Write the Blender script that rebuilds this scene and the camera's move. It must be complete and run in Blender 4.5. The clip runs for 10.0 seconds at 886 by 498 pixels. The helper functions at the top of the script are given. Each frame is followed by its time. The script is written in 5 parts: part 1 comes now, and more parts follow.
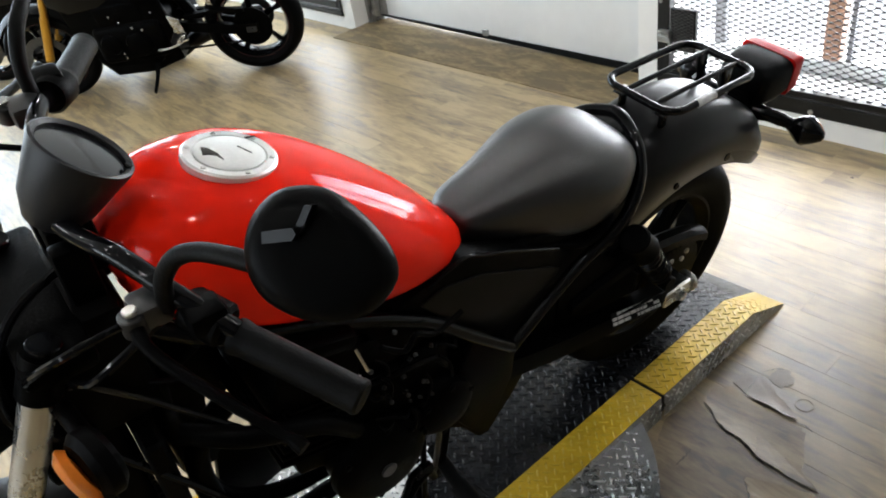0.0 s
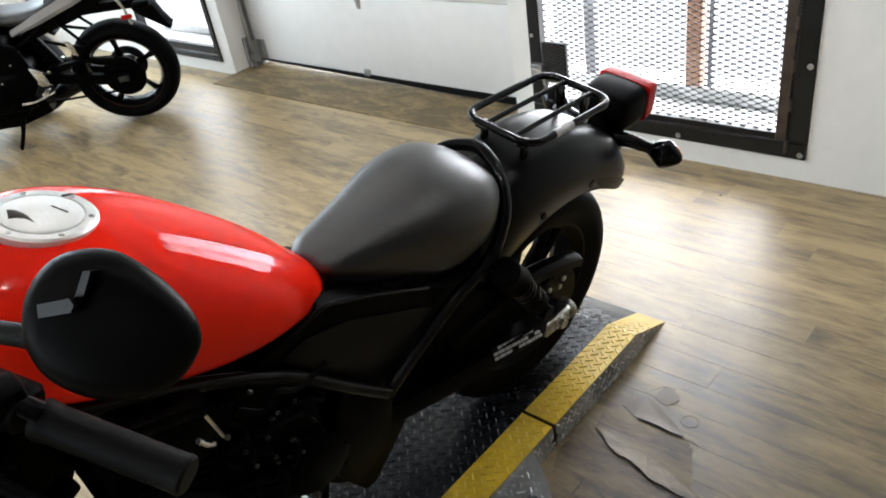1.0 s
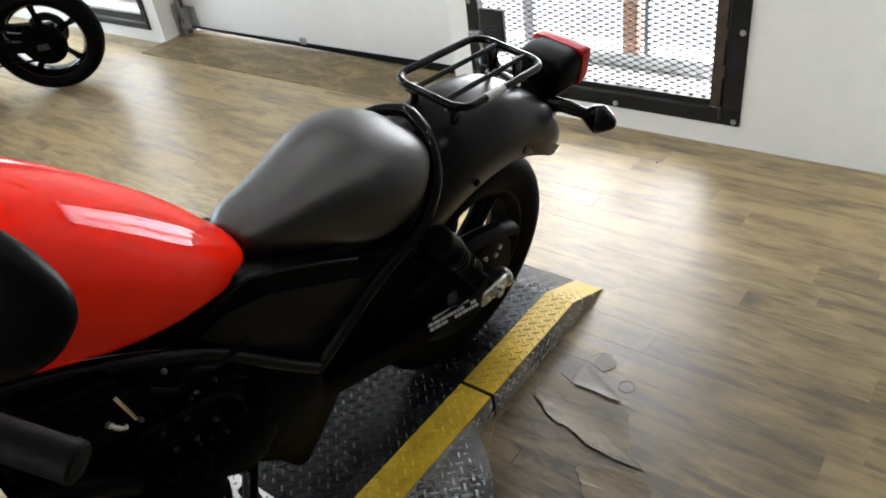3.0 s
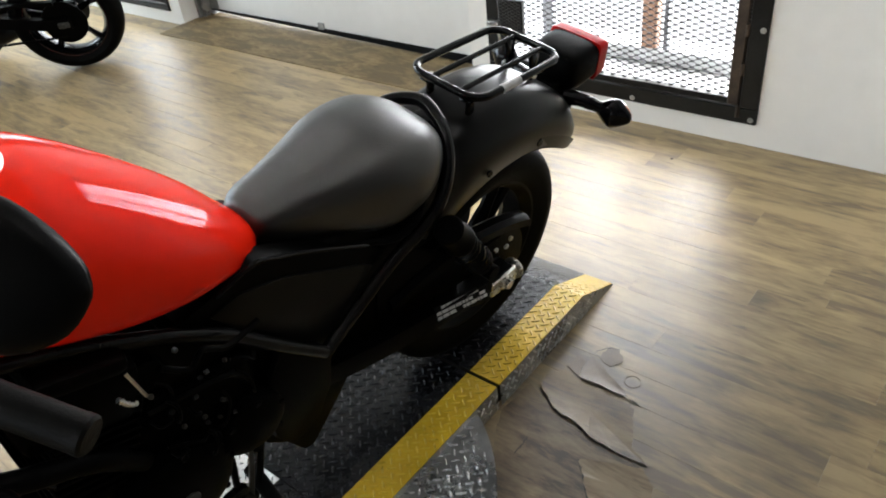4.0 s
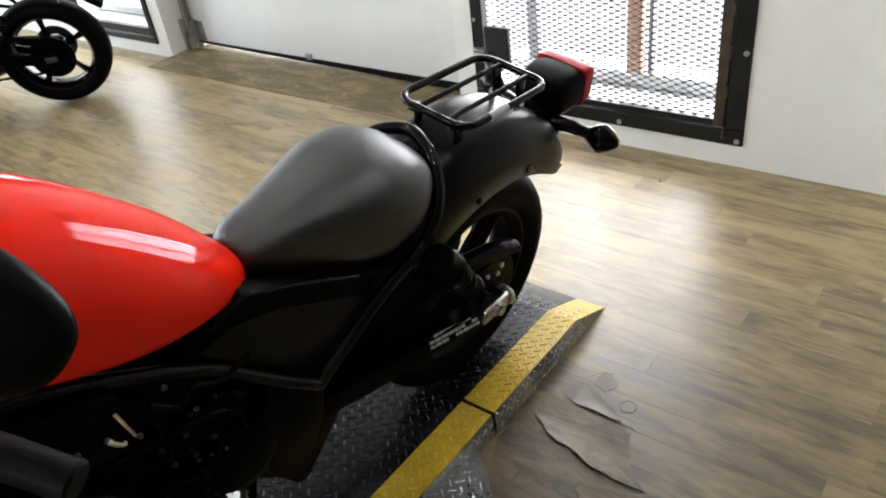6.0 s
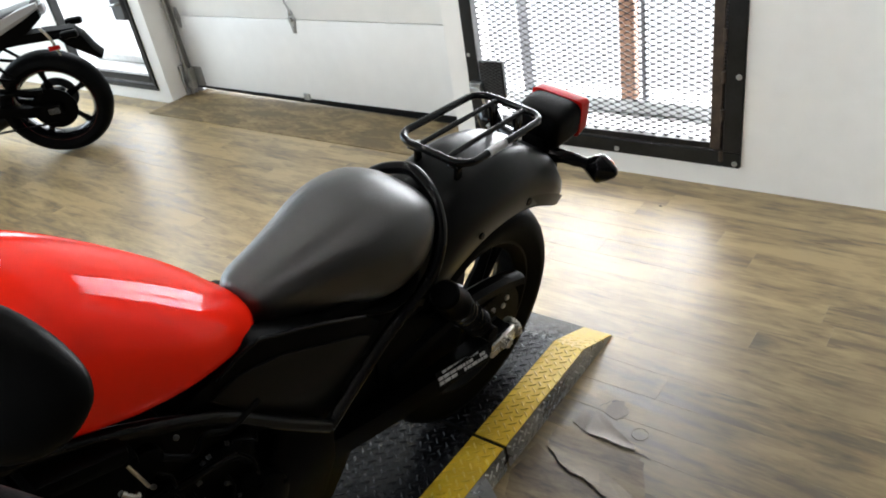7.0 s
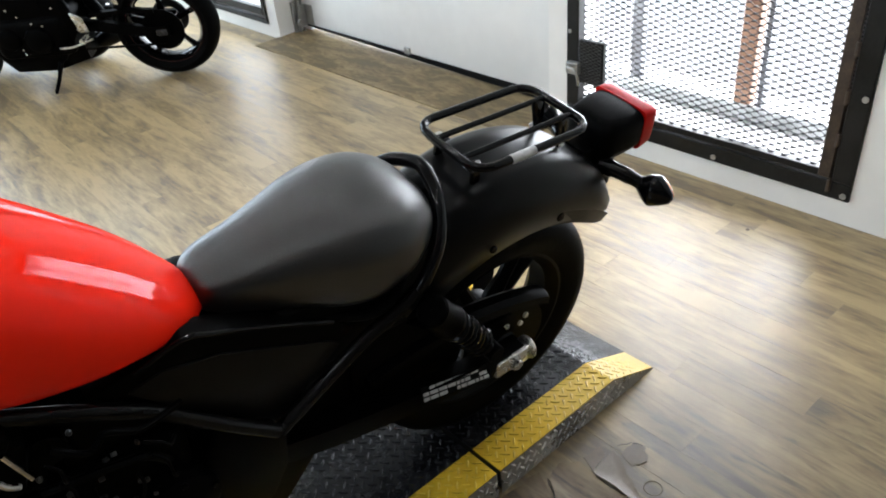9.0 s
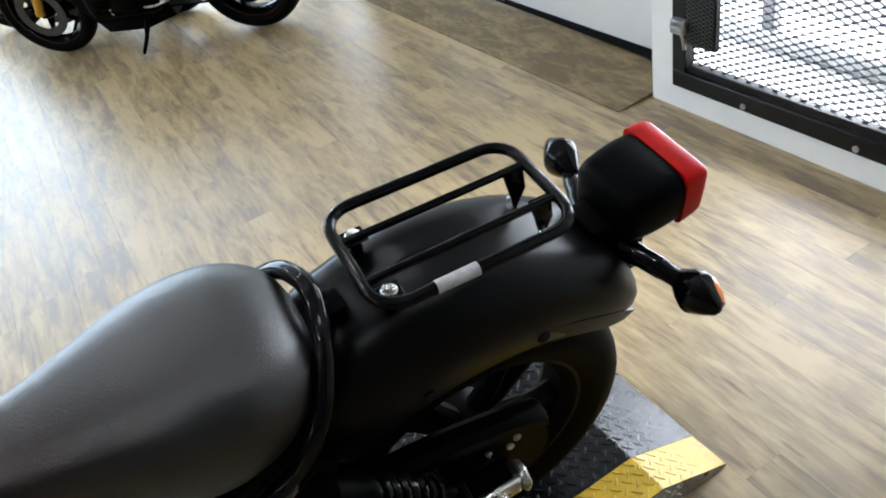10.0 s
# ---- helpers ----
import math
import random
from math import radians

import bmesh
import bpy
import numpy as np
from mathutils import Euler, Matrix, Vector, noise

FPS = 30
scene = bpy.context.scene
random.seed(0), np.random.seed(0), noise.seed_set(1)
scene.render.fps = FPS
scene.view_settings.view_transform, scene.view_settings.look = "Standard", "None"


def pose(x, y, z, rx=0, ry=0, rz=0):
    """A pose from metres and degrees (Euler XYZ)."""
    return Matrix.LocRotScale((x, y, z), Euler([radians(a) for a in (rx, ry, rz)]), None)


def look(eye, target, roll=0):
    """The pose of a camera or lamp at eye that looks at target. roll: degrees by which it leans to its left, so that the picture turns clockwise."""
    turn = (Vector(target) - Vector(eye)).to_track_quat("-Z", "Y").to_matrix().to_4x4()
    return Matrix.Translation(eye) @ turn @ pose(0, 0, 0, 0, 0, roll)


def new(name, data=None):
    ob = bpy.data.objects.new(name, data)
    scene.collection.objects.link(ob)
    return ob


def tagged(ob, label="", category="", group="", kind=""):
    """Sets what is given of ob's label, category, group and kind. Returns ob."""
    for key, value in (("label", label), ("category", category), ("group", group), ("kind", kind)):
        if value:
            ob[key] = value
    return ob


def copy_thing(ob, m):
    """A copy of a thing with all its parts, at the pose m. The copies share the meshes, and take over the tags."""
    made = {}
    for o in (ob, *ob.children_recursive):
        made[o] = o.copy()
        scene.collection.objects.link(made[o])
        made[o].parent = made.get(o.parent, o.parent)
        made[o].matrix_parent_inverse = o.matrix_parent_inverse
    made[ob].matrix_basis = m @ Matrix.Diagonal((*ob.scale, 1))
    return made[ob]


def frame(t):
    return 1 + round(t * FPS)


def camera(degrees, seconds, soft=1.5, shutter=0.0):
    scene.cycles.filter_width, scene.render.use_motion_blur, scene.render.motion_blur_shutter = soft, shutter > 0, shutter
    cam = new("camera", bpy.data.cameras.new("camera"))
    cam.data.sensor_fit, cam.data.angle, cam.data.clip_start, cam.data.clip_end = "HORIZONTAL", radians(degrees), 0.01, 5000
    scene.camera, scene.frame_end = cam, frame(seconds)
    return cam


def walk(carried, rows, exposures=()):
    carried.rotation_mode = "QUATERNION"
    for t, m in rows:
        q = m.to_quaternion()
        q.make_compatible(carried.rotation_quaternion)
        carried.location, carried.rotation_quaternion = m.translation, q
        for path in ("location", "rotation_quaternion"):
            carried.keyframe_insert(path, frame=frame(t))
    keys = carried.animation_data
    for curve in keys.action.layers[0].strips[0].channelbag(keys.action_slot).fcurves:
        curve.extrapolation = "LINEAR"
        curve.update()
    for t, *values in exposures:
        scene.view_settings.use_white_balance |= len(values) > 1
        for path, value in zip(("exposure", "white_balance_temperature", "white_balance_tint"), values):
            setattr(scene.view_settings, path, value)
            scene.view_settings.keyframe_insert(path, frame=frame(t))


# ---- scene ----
cam = camera(61.5, 10.0, soft=1.9)
PATH = [
    (0, (0.094, 0.225, 1.471), (1.064, 1.596, 0.383), -10.2),
    (0.5, (0.144, 0.211, 1.454), (1.275, 1.498, 0.423), -8.7),
    (1, (0.174, 0.202, 1.446), (1.360, 1.430, 0.406), -9.7),
    (1.5, (0.177, 0.200, 1.439), (1.361, 1.399, 0.362), -8.9),
    (2, (0.181, 0.203, 1.440), (1.372, 1.391, 0.358), -8.2),
    (2.5, (0.198, 0.210, 1.422), (1.387, 1.377, 0.315), -9.2),
    (2.7, (0.212, 0.201, 1.411), (1.442, 1.309, 0.288), -8.8),
    (3.8, (0.214, 0.201, 1.423), (1.453, 1.306, 0.309), -7.7),
    (4, (0.210, 0.195, 1.417), (1.417, 1.313, 0.278), -7.2),
    (4.5, (0.209, 0.203, 1.406), (1.423, 1.265, 0.224), -6.4),
    (5, (0.209, 0.192, 1.409), (1.400, 1.288, 0.236), -8.5),
    (5.5, (0.211, 0.193, 1.411), (1.396, 1.328, 0.265), -9.1),
    (6, (0.217, 0.199, 1.420), (1.471, 1.317, 0.334), -7.8),
    (6.2, (0.216, 0.208, 1.432), (1.485, 1.343, 0.381), -8.7),
    (7.3, (0.214, 0.193, 1.435), (1.502, 1.350, 0.434), -10.8),
    (7.5, (0.202, 0.200, 1.436), (1.489, 1.369, 0.448), -11.8),
    (8, (0.162, 0.217, 1.453), (1.579, 1.249, 0.489), -9.9),
    (8.5, (0.240, 0.210, 1.435), (1.529, 1.327, 0.391), -11.6),
    (8.7, (0.335, 0.194, 1.427), (1.538, 1.414, 0.396), -10.9),
    (9, (0.475, 0.175, 1.410), (1.522, 1.497, 0.334), -5.8),
    (9.3, (0.611, 0.226, 1.402), (1.500, 1.641, 0.304), -9.2),
    (9.5, (0.723, 0.284, 1.375), (1.495, 1.741, 0.243), -11.8),
    (9.7, (0.857, 0.342, 1.386), (1.582, 1.834, 0.269), -11.5),
    (10, (1.044, 0.383, 1.386), (1.674, 1.854, 0.187), -13.4),
]
EXPOSURES = [(0.0, -0.08, 6300, 10), (2.5, -0.08, 6350, 10), (4.0, -0.12, 6450, 10), (5.5, -0.10, 6450, 10), (7.5, -0.04, 6350, 10), (8.7, -0.05, 6250, 10), (9.5, -0.12, 5950, 10), (10.0, -0.13, 5900, 10)]

walk(cam, [(t, look(eye, target, roll)) for t, eye, target, roll in PATH], EXPOSURES)

# ---- world and light ----
world = bpy.data.worlds.new("sky")
scene.world = world
world.use_nodes = True
sky = world.node_tree.nodes.new("ShaderNodeTexSky")
sky.sky_type = "NISHITA"
sky.sun_disc = False
sky.sun_elevation, sky.sun_rotation = radians(35), radians(200)
world.node_tree.links.new(sky.outputs["Color"], world.node_tree.nodes["Background"].inputs["Color"])
world.node_tree.nodes["Background"].inputs["Strength"].default_value = 0.12


def area(name, m, sx, sy, watts, colour=(1, 1, 1)):
    lamp = bpy.data.lights.new(name, "AREA")
    lamp.shape, lamp.size, lamp.size_y, lamp.energy, lamp.color = "RECTANGLE", sx, sy, watts, colour
    ob = new(name, lamp)
    ob.matrix_world = m
    return tagged(ob, kind="structure")


# daylight at gate and side door; the last two are unseen added fills
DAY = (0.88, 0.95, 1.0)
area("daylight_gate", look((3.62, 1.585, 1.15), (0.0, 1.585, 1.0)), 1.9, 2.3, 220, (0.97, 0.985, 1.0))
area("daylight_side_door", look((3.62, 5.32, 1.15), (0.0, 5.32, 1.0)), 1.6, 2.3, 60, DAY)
area("fill_north", look((0.0, 7.79, 1.75), (0.0, 0.0, 1.6)), 5.0, 2.2, 275, (0.77, 0.90, 1.0))
area("fill_west", look((-4.60, 2.5, 1.7), (2.0, 2.5, 1.58)), 5.0, 1.6, 105, DAY)

# ---- materials ----


def mat(name, base, rough=0.5, metal=0.0, coat=0.0, noise_scale=0.0, amount=0.15, bump=0.0, bump_scale=0.0, rough_var=0.0, spec=0.5):
    """A surface with uneven tone at two sizes, uneven gloss and fine relief."""
    m = bpy.data.materials.new(name)
    m.use_nodes = True
    nt = m.node_tree
    b = nt.nodes["Principled BSDF"]
    b.inputs["Base Color"].default_value = (*base, 1)
    b.inputs["Roughness"].default_value = rough
    b.inputs["Metallic"].default_value = metal
    b.inputs["Coat Weight"].default_value = coat
    b.inputs["Coat Roughness"].default_value = 0.04
    b.inputs["Specular IOR Level"].default_value = spec
    co = nt.nodes.new("ShaderNodeTexCoord")
    if noise_scale:
        big = nt.nodes.new("ShaderNodeTexNoise")
        big.inputs["Scale"].default_value = noise_scale
        big.inputs["Detail"].default_value = 6
        fine = nt.nodes.new("ShaderNodeTexNoise")
        fine.inputs["Scale"].default_value = noise_scale * 11
        fine.inputs["Detail"].default_value = 3
        for n in (big, fine):
            nt.links.new(co.outputs["Object"], n.inputs["Vector"])
        add = nt.nodes.new("ShaderNodeMath")
        add.operation = "MULTIPLY_ADD"
        nt.links.new(fine.outputs["Fac"], add.inputs[0])
        add.inputs[1].default_value = 0.4
        nt.links.new(big.outputs["Fac"], add.inputs[2])
        ramp = nt.nodes.new("ShaderNodeValToRGB")
        lo, hi = [tuple(min(1, c * k) for c in base) for k in (1 - amount, 1 + amount)]
        ramp.color_ramp.elements[0].position, ramp.color_ramp.elements[1].position = 0.45, 0.95
        ramp.color_ramp.elements[0].color, ramp.color_ramp.elements[1].color = (*lo, 1), (*hi, 1)
        nt.links.new(add.outputs[0], ramp.inputs[0])
        nt.links.new(ramp.outputs["Color"], b.inputs["Base Color"])
        if rough_var:
            rr = nt.nodes.new("ShaderNodeMapRange")
            rr.inputs["From Min"].default_value, rr.inputs["From Max"].default_value = 0.4, 1.0
            rr.inputs["To Min"].default_value, rr.inputs["To Max"].default_value = max(0, rough - rough_var), min(1, rough + rough_var)
            nt.links.new(add.outputs[0], rr.inputs["Value"])
            nt.links.new(rr.outputs["Result"], b.inputs["Roughness"])
    if bump:
        grain = nt.nodes.new("ShaderNodeTexNoise")
        grain.inputs["Scale"].default_value = bump_scale
        grain.inputs["Detail"].default_value = 4
        nt.links.new(co.outputs["Object"], grain.inputs["Vector"])
        bn = nt.nodes.new("ShaderNodeBump")
        bn.inputs["Strength"].default_value = bump
        bn.inputs["Distance"].default_value = 0.002
        nt.links.new(grain.outputs["Fac"], bn.inputs["Height"])
        nt.links.new(bn.outputs["Normal"], b.inputs["Normal"])
    return m


def emitter(name, colour, strength):
    m = bpy.data.materials.new(name)
    m.use_nodes = True
    b = m.node_tree.nodes["Principled BSDF"]
    b.inputs["Base Color"].default_value = (*colour, 1)
    b.inputs["Emission Color"].default_value = (*colour, 1)
    b.inputs["Emission Strength"].default_value = strength
    return m


def wood_floor(name, dark, mid, light, rough, per_piece=True, stretch=(6.2, 1.15, 1.0), gloss=0.85):
    """Wood-look vinyl: long streaks along y, a tone of its own for each plank, knots and scuffs."""
    m = bpy.data.materials.new(name)
    m.use_nodes = True
    nt = m.node_tree
    b = nt.nodes["Principled BSDF"]
    co = nt.nodes.new("ShaderNodeTexCoord")
    info = nt.nodes.new("ShaderNodeObjectInfo")
    geo = nt.nodes.new("ShaderNodeNewGeometry")
    rnd = nt.nodes.new("ShaderNodeMath")
    rnd.operation = "ADD"
    nt.links.new(info.outputs["Random"], rnd.inputs[0])
    nt.links.new(geo.outputs["Random Per Island"], rnd.inputs[1])
    shift = nt.nodes.new("ShaderNodeVectorMath")
    shift.operation = "MULTIPLY_ADD"
    nt.links.new(rnd.outputs[0], shift.inputs[0])
    shift.inputs[1].default_value = (17.3, 41.7, 3.1) if per_piece else (0, 0, 0)
    nt.links.new(co.outputs["Object"], shift.inputs[2])
    mp = nt.nodes.new("ShaderNodeMapping")
    mp.inputs["Scale"].default_value = stretch
    nt.links.new(shift.outputs[0], mp.inputs["Vector"])
    streak = nt.nodes.new("ShaderNodeTexNoise")
    streak.inputs["Scale"].default_value = 3.2
    streak.inputs["Detail"].default_value = 7
    streak.inputs["Roughness"].default_value = 0.60
    streak.inputs["Distortion"].default_value = 0.6
    nt.links.new(mp.outputs["Vector"], streak.inputs["Vector"])
    fine = nt.nodes.new("ShaderNodeTexNoise")
    fine.inputs["Scale"].default_value = 16
    fine.inputs["Detail"].default_value = 5
    nt.links.new(mp.outputs["Vector"], fine.inputs["Vector"])
    mix = nt.nodes.new("ShaderNodeMath")
    mix.operation = "MULTIPLY_ADD"
    nt.links.new(fine.outputs["Fac"], mix.inputs[0])
    mix.inputs[1].default_value = 0.32
    nt.links.new(streak.outputs["Fac"], mix.inputs[2])
    tone = nt.nodes.new("ShaderNodeMath")
    tone.operation = "MULTIPLY_ADD"
    fr = nt.nodes.new("ShaderNodeMath")
    fr.operation = "FRACT"
    nt.links.new(rnd.outputs[0], fr.inputs[0])
    nt.links.new(fr.outputs[0], tone.inputs[0])
    tone.inputs[1].default_value = 0.17 if per_piece else 0.0
    where = nt.nodes.new("ShaderNodeTexNoise")
    where.inputs["Scale"].default_value = 1.7
    where.inputs["Detail"].default_value = 4
    nt.links.new(geo.outputs["Position"], where.inputs["Vector"])
    dirt = nt.nodes.new("ShaderNodeMath")
    dirt.operation = "MULTIPLY_ADD"
    nt.links.new(where.outputs["Fac"], dirt.inputs[0])
    dirt.inputs[1].default_value = 0.12
    nt.links.new(mix.outputs[0], dirt.inputs[2])
    even = nt.nodes.new("ShaderNodeMath")
    even.operation = "SUBTRACT"
    nt.links.new(dirt.outputs[0], even.inputs[0])
    even.inputs[1].default_value = 0.05
    nt.links.new(even.outputs[0], tone.inputs[2])
    ramp = nt.nodes.new("ShaderNodeValToRGB")
    e = ramp.color_ramp.elements
    e[0].position, e[0].color = 0.60, (*dark, 1)
    e[1].position, e[1].color = 0.88, (*light, 1)
    k = e.new(0.71)
    k.color = (*mid, 1)
    nt.links.new(tone.outputs[0], ramp.inputs[0])
    knots = nt.nodes.new("ShaderNodeTexNoise")
    knots.inputs["Scale"].default_value = 9.0
    knots.inputs["Detail"].default_value = 2
    nt.links.new(mp.outputs["Vector"], knots.inputs["Vector"])
    spot = nt.nodes.new("ShaderNodeMapRange")
    spot.inputs["From Min"].default_value, spot.inputs["From Max"].default_value = 0.66, 0.74
    spot.inputs["To Min"].default_value, spot.inputs["To Max"].default_value = 1.0, 0.62
    nt.links.new(knots.outputs["Fac"], spot.inputs["Value"])
    tint = nt.nodes.new("ShaderNodeVectorMath")
    tint.operation = "SCALE"
    nt.links.new(ramp.outputs["Color"], tint.inputs[0])
    nt.links.new(spot.outputs["Result"], tint.inputs["Scale"])
    # trodden-in grime round the torn place beside the platform, with a ragged outline
    far = nt.nodes.new("ShaderNodeVectorMath")
    far.operation = "DISTANCE"
    nt.links.new(geo.outputs["Position"], far.inputs[0])
    far.inputs[1].default_value = (1.38, 0.68, 0.0)
    ragged = nt.nodes.new("ShaderNodeTexNoise")
    ragged.inputs["Scale"].default_value = 6.5
    ragged.inputs["Detail"].default_value = 5
    nt.links.new(geo.outputs["Position"], ragged.inputs["Vector"])
    reach = nt.nodes.new("ShaderNodeMath")
    reach.operation = "MULTIPLY_ADD"
    nt.links.new(ragged.outputs["Fac"], reach.inputs[0])
    reach.inputs[1].default_value = 1.0
    nt.links.new(far.outputs["Value"], reach.inputs[2])
    grime = nt.nodes.new("ShaderNodeMapRange")
    grime.inputs["From Min"].default_value, grime.inputs["From Max"].default_value = 0.70, 1.40
    grime.inputs["To Min"].default_value, grime.inputs["To Max"].default_value = 0.48, 1.0
    nt.links.new(reach.outputs[0], grime.inputs["Value"])
    dirty = nt.nodes.new("ShaderNodeVectorMath")
    dirty.operation = "SCALE"
    nt.links.new(tint.outputs[0], dirty.inputs[0])
    nt.links.new(grime.outputs["Result"], dirty.inputs["Scale"])
    nt.links.new(dirty.outputs[0], b.inputs["Base Color"])
    rr = nt.nodes.new("ShaderNodeMapRange")
    rr.inputs["From Min"].default_value, rr.inputs["From Max"].default_value = 0.4, 1.0
    rr.inputs["To Min"].default_value, rr.inputs["To Max"].default_value = rough - 0.06, rough + 0.1
    nt.links.new(mix.outputs[0], rr.inputs["Value"])
    nt.links.new(rr.outputs["Result"], b.inputs["Roughness"])
    bn = nt.nodes.new("ShaderNodeBump")
    b.inputs["Specular IOR Level"].default_value = gloss
    bn.inputs["Strength"].default_value = 0.12
    bn.inputs["Distance"].default_value = 0.002
    nt.links.new(mix.outputs[0], bn.inputs["Height"])
    nt.links.new(bn.outputs["Normal"], b.inputs["Normal"])
    return m


WALL = mat("white_wall_paint", (0.87, 0.86, 0.83), 0.6, noise_scale=1.3, amount=0.05, bump=0.15, bump_scale=140)
CEIL = mat("pale_ceiling_paint", (0.36, 0.36, 0.365), 0.8, noise_scale=0.8, amount=0.2)
# grey of unseen walls, kept low to cut bounce onto the bike
DIMWALL = mat("low_bounce_wall_grey", (0.12, 0.117, 0.112), 0.7, noise_scale=0.9, amount=0.1)
PLANK = wood_floor("vinyl_plank", (0.190, 0.139, 0.078), (0.318, 0.230, 0.112), (0.462, 0.345, 0.172), 0.385, True, (6.2, 1.0, 1.0), 0.78)
PLY = wood_floor("brown_vinyl_sheet", (0.140, 0.098, 0.046), (0.225, 0.163, 0.078), (0.33, 0.25, 0.130), 0.58, False, (4.0, 1.3, 1), 0.45)
BACKING = mat("vinyl_backing", (0.135, 0.100, 0.064), 0.45, noise_scale=9, amount=0.2)
GAP = mat("dark_gap", (0.03, 0.025, 0.02), 0.8)
DOORWHITE = mat("door_enamel", (0.85, 0.85, 0.83), 0.38, noise_scale=1.1, amount=0.05, bump=0.05, bump_scale=300)
GALV = mat("galvanised_steel", (0.42, 0.42, 0.41), 0.45, 0.9, noise_scale=14, amount=0.25, rough_var=0.1)
SEAL = mat("rubber_seal", (0.004, 0.004, 0.004), 0.7, spec=0.1)
BLACKSTEEL = mat("black_painted_steel", (0.010, 0.0097, 0.0093), 0.42, 0.0, noise_scale=9, amount=0.6, bump=0.1, bump_scale=120, rough_var=0.12, spec=0.22)
RUST = mat("scuffed_brown_steel", (0.045, 0.030, 0.020), 0.55, 0.2, noise_scale=12, amount=0.6)
MESHBLACK = mat("expanded_mesh_steel", (0.007, 0.0068, 0.0065), 0.5, 0.0, noise_scale=20, amount=0.4, spec=0.15)
BROWNPOST = mat("brown_timber", (0.33, 0.17, 0.10), 0.6, noise_scale=6, amount=0.3)
LOCKGREY = mat("dark_grey_lock_case", (0.05, 0.05, 0.05), 0.5, noise_scale=14, amount=0.3)
MULLION = mat("dull_grey_mullion", (0.13, 0.13, 0.14), 0.6, 0.2, noise_scale=10, amount=0.2)
ALU = mat("grey_aluminium", (0.42, 0.43, 0.43), 0.45, 0.4, noise_scale=10, amount=0.2)
CONC = mat("pale_concrete", (0.62, 0.62, 0.62), 0.75, noise_scale=5, amount=0.16, bump=0.3, bump_scale=60)
SNOW = emitter("bright_daylight", (0.95, 0.98, 1.0), 6.0)
REDPAINT = mat("red_gloss_paint", (0.90, 0.018, 0.005), 0.5, 0.0, coat=0.6, noise_scale=3, amount=0.04, spec=0.0)
SEATV = mat("black_seat_vinyl", (0.009, 0.0086, 0.0084), 0.345, 0.0, noise_scale=30, amount=0.2, bump=0.3, bump_scale=420, rough_var=0.03, spec=0.75)
MATTE = mat("matte_black_paint", (0.0020, 0.0020, 0.0022), 0.31, 0.0, noise_scale=40, amount=0.15, rough_var=0.012, spec=0.17)
GLOSS = mat("gloss_black_enamel", (0.003, 0.003, 0.0034), 0.10, 0.0, coat=0.0, noise_scale=30, amount=0.2, spec=0.18)
PLASTIC = mat("black_plastic", (0.0013, 0.0013, 0.0013), 0.40, noise_scale=60, amount=0.25, bump=0.2, bump_scale=500, spec=0.038)
WHEELBLACK = mat("black_wheel_paint", (0.003, 0.003, 0.003), 0.45, noise_scale=30, amount=0.2, spec=0.07)
SEATV.node_tree.nodes["Principled BSDF"].inputs["IOR"].default_value = 1.55
MIRRORBACK = mat("mirror_back_plastic", (0.003, 0.003, 0.003), 0.32, noise_scale=40, amount=0.2, bump=0.05, bump_scale=300, spec=0.035)
FRAMEPAINT = mat("satin_black_frame_paint", (0.004, 0.004, 0.004), 0.20, noise_scale=40, amount=0.2, spec=0.13)
PANELBLACK = mat("satin_side_panel_plastic", (0.004, 0.004, 0.004), 0.34, noise_scale=50, amount=0.25, bump=0.06, bump_scale=400, spec=0.16)
CASTING = mat("black_casting", (0.0009, 0.0009, 0.0009), 0.42, 0.0, noise_scale=25, amount=0.35, bump=0.25, bump_scale=220, spec=0.028)
RUBBER = mat("tyre_rubber", (0.0022, 0.0022, 0.0022), 0.55, noise_scale=22, amount=0.3, bump=0.3, bump_scale=160, spec=0.035)
GRIP = mat("grip_rubber", (0.004, 0.004, 0.004), 0.46, noise_scale=30, amount=0.2, bump=0.3, bump_scale=350, spec=0.09)
SILVER = mat("satin_silver", (0.62, 0.61, 0.58), 0.28, 0.9, noise_scale=20, amount=0.12, rough_var=0.08)
CAPMETAL = mat("brushed_cap_metal", (0.84, 0.84, 0.82), 0.40, 0.7, noise_scale=18, amount=0.1, rough_var=0.06)
PANE = mat("window_glass", (0.9, 0.95, 0.95), 0.02)
PANE.node_tree.nodes["Principled BSDF"].inputs["Transmission Weight"].default_value = 1.0
CHROME = mat("chrome", (0.75, 0.75, 0.74), 0.08, 1.0)
REDLENS = mat("red_lens", (0.42, 0.005, 0.003), 0.28, 0.0, noise_scale=25, amount=0.12, spec=0.12)
REDPAINT.node_tree.nodes["Principled BSDF"].inputs["Coat IOR"].default_value = 1.36
DARKREDLINE = mat("dark_red_rim_tape", (0.10, 0.004, 0.004), 0.4, 0.0, noise_scale=25, amount=0.2)
AMBER = mat("amber_lens", (0.75, 0.20, 0.02), 0.15, 0.0, coat=0.5, noise_scale=25, amount=0.1)
GAUGEBODY = mat("satin_gauge_plastic", (0.010, 0.010, 0.011), 0.42, noise_scale=60, amount=0.25, bump=0.15, bump_scale=500, spec=0.3)
GLASSBLACK = mat("gauge_glass", (0.006, 0.006, 0.007), 0.12, 0.0, coat=0.0, spec=0.35)
LABEL = mat("label_print", (0.50, 0.50, 0.50), 0.45, noise_scale=90, amount=0.25)
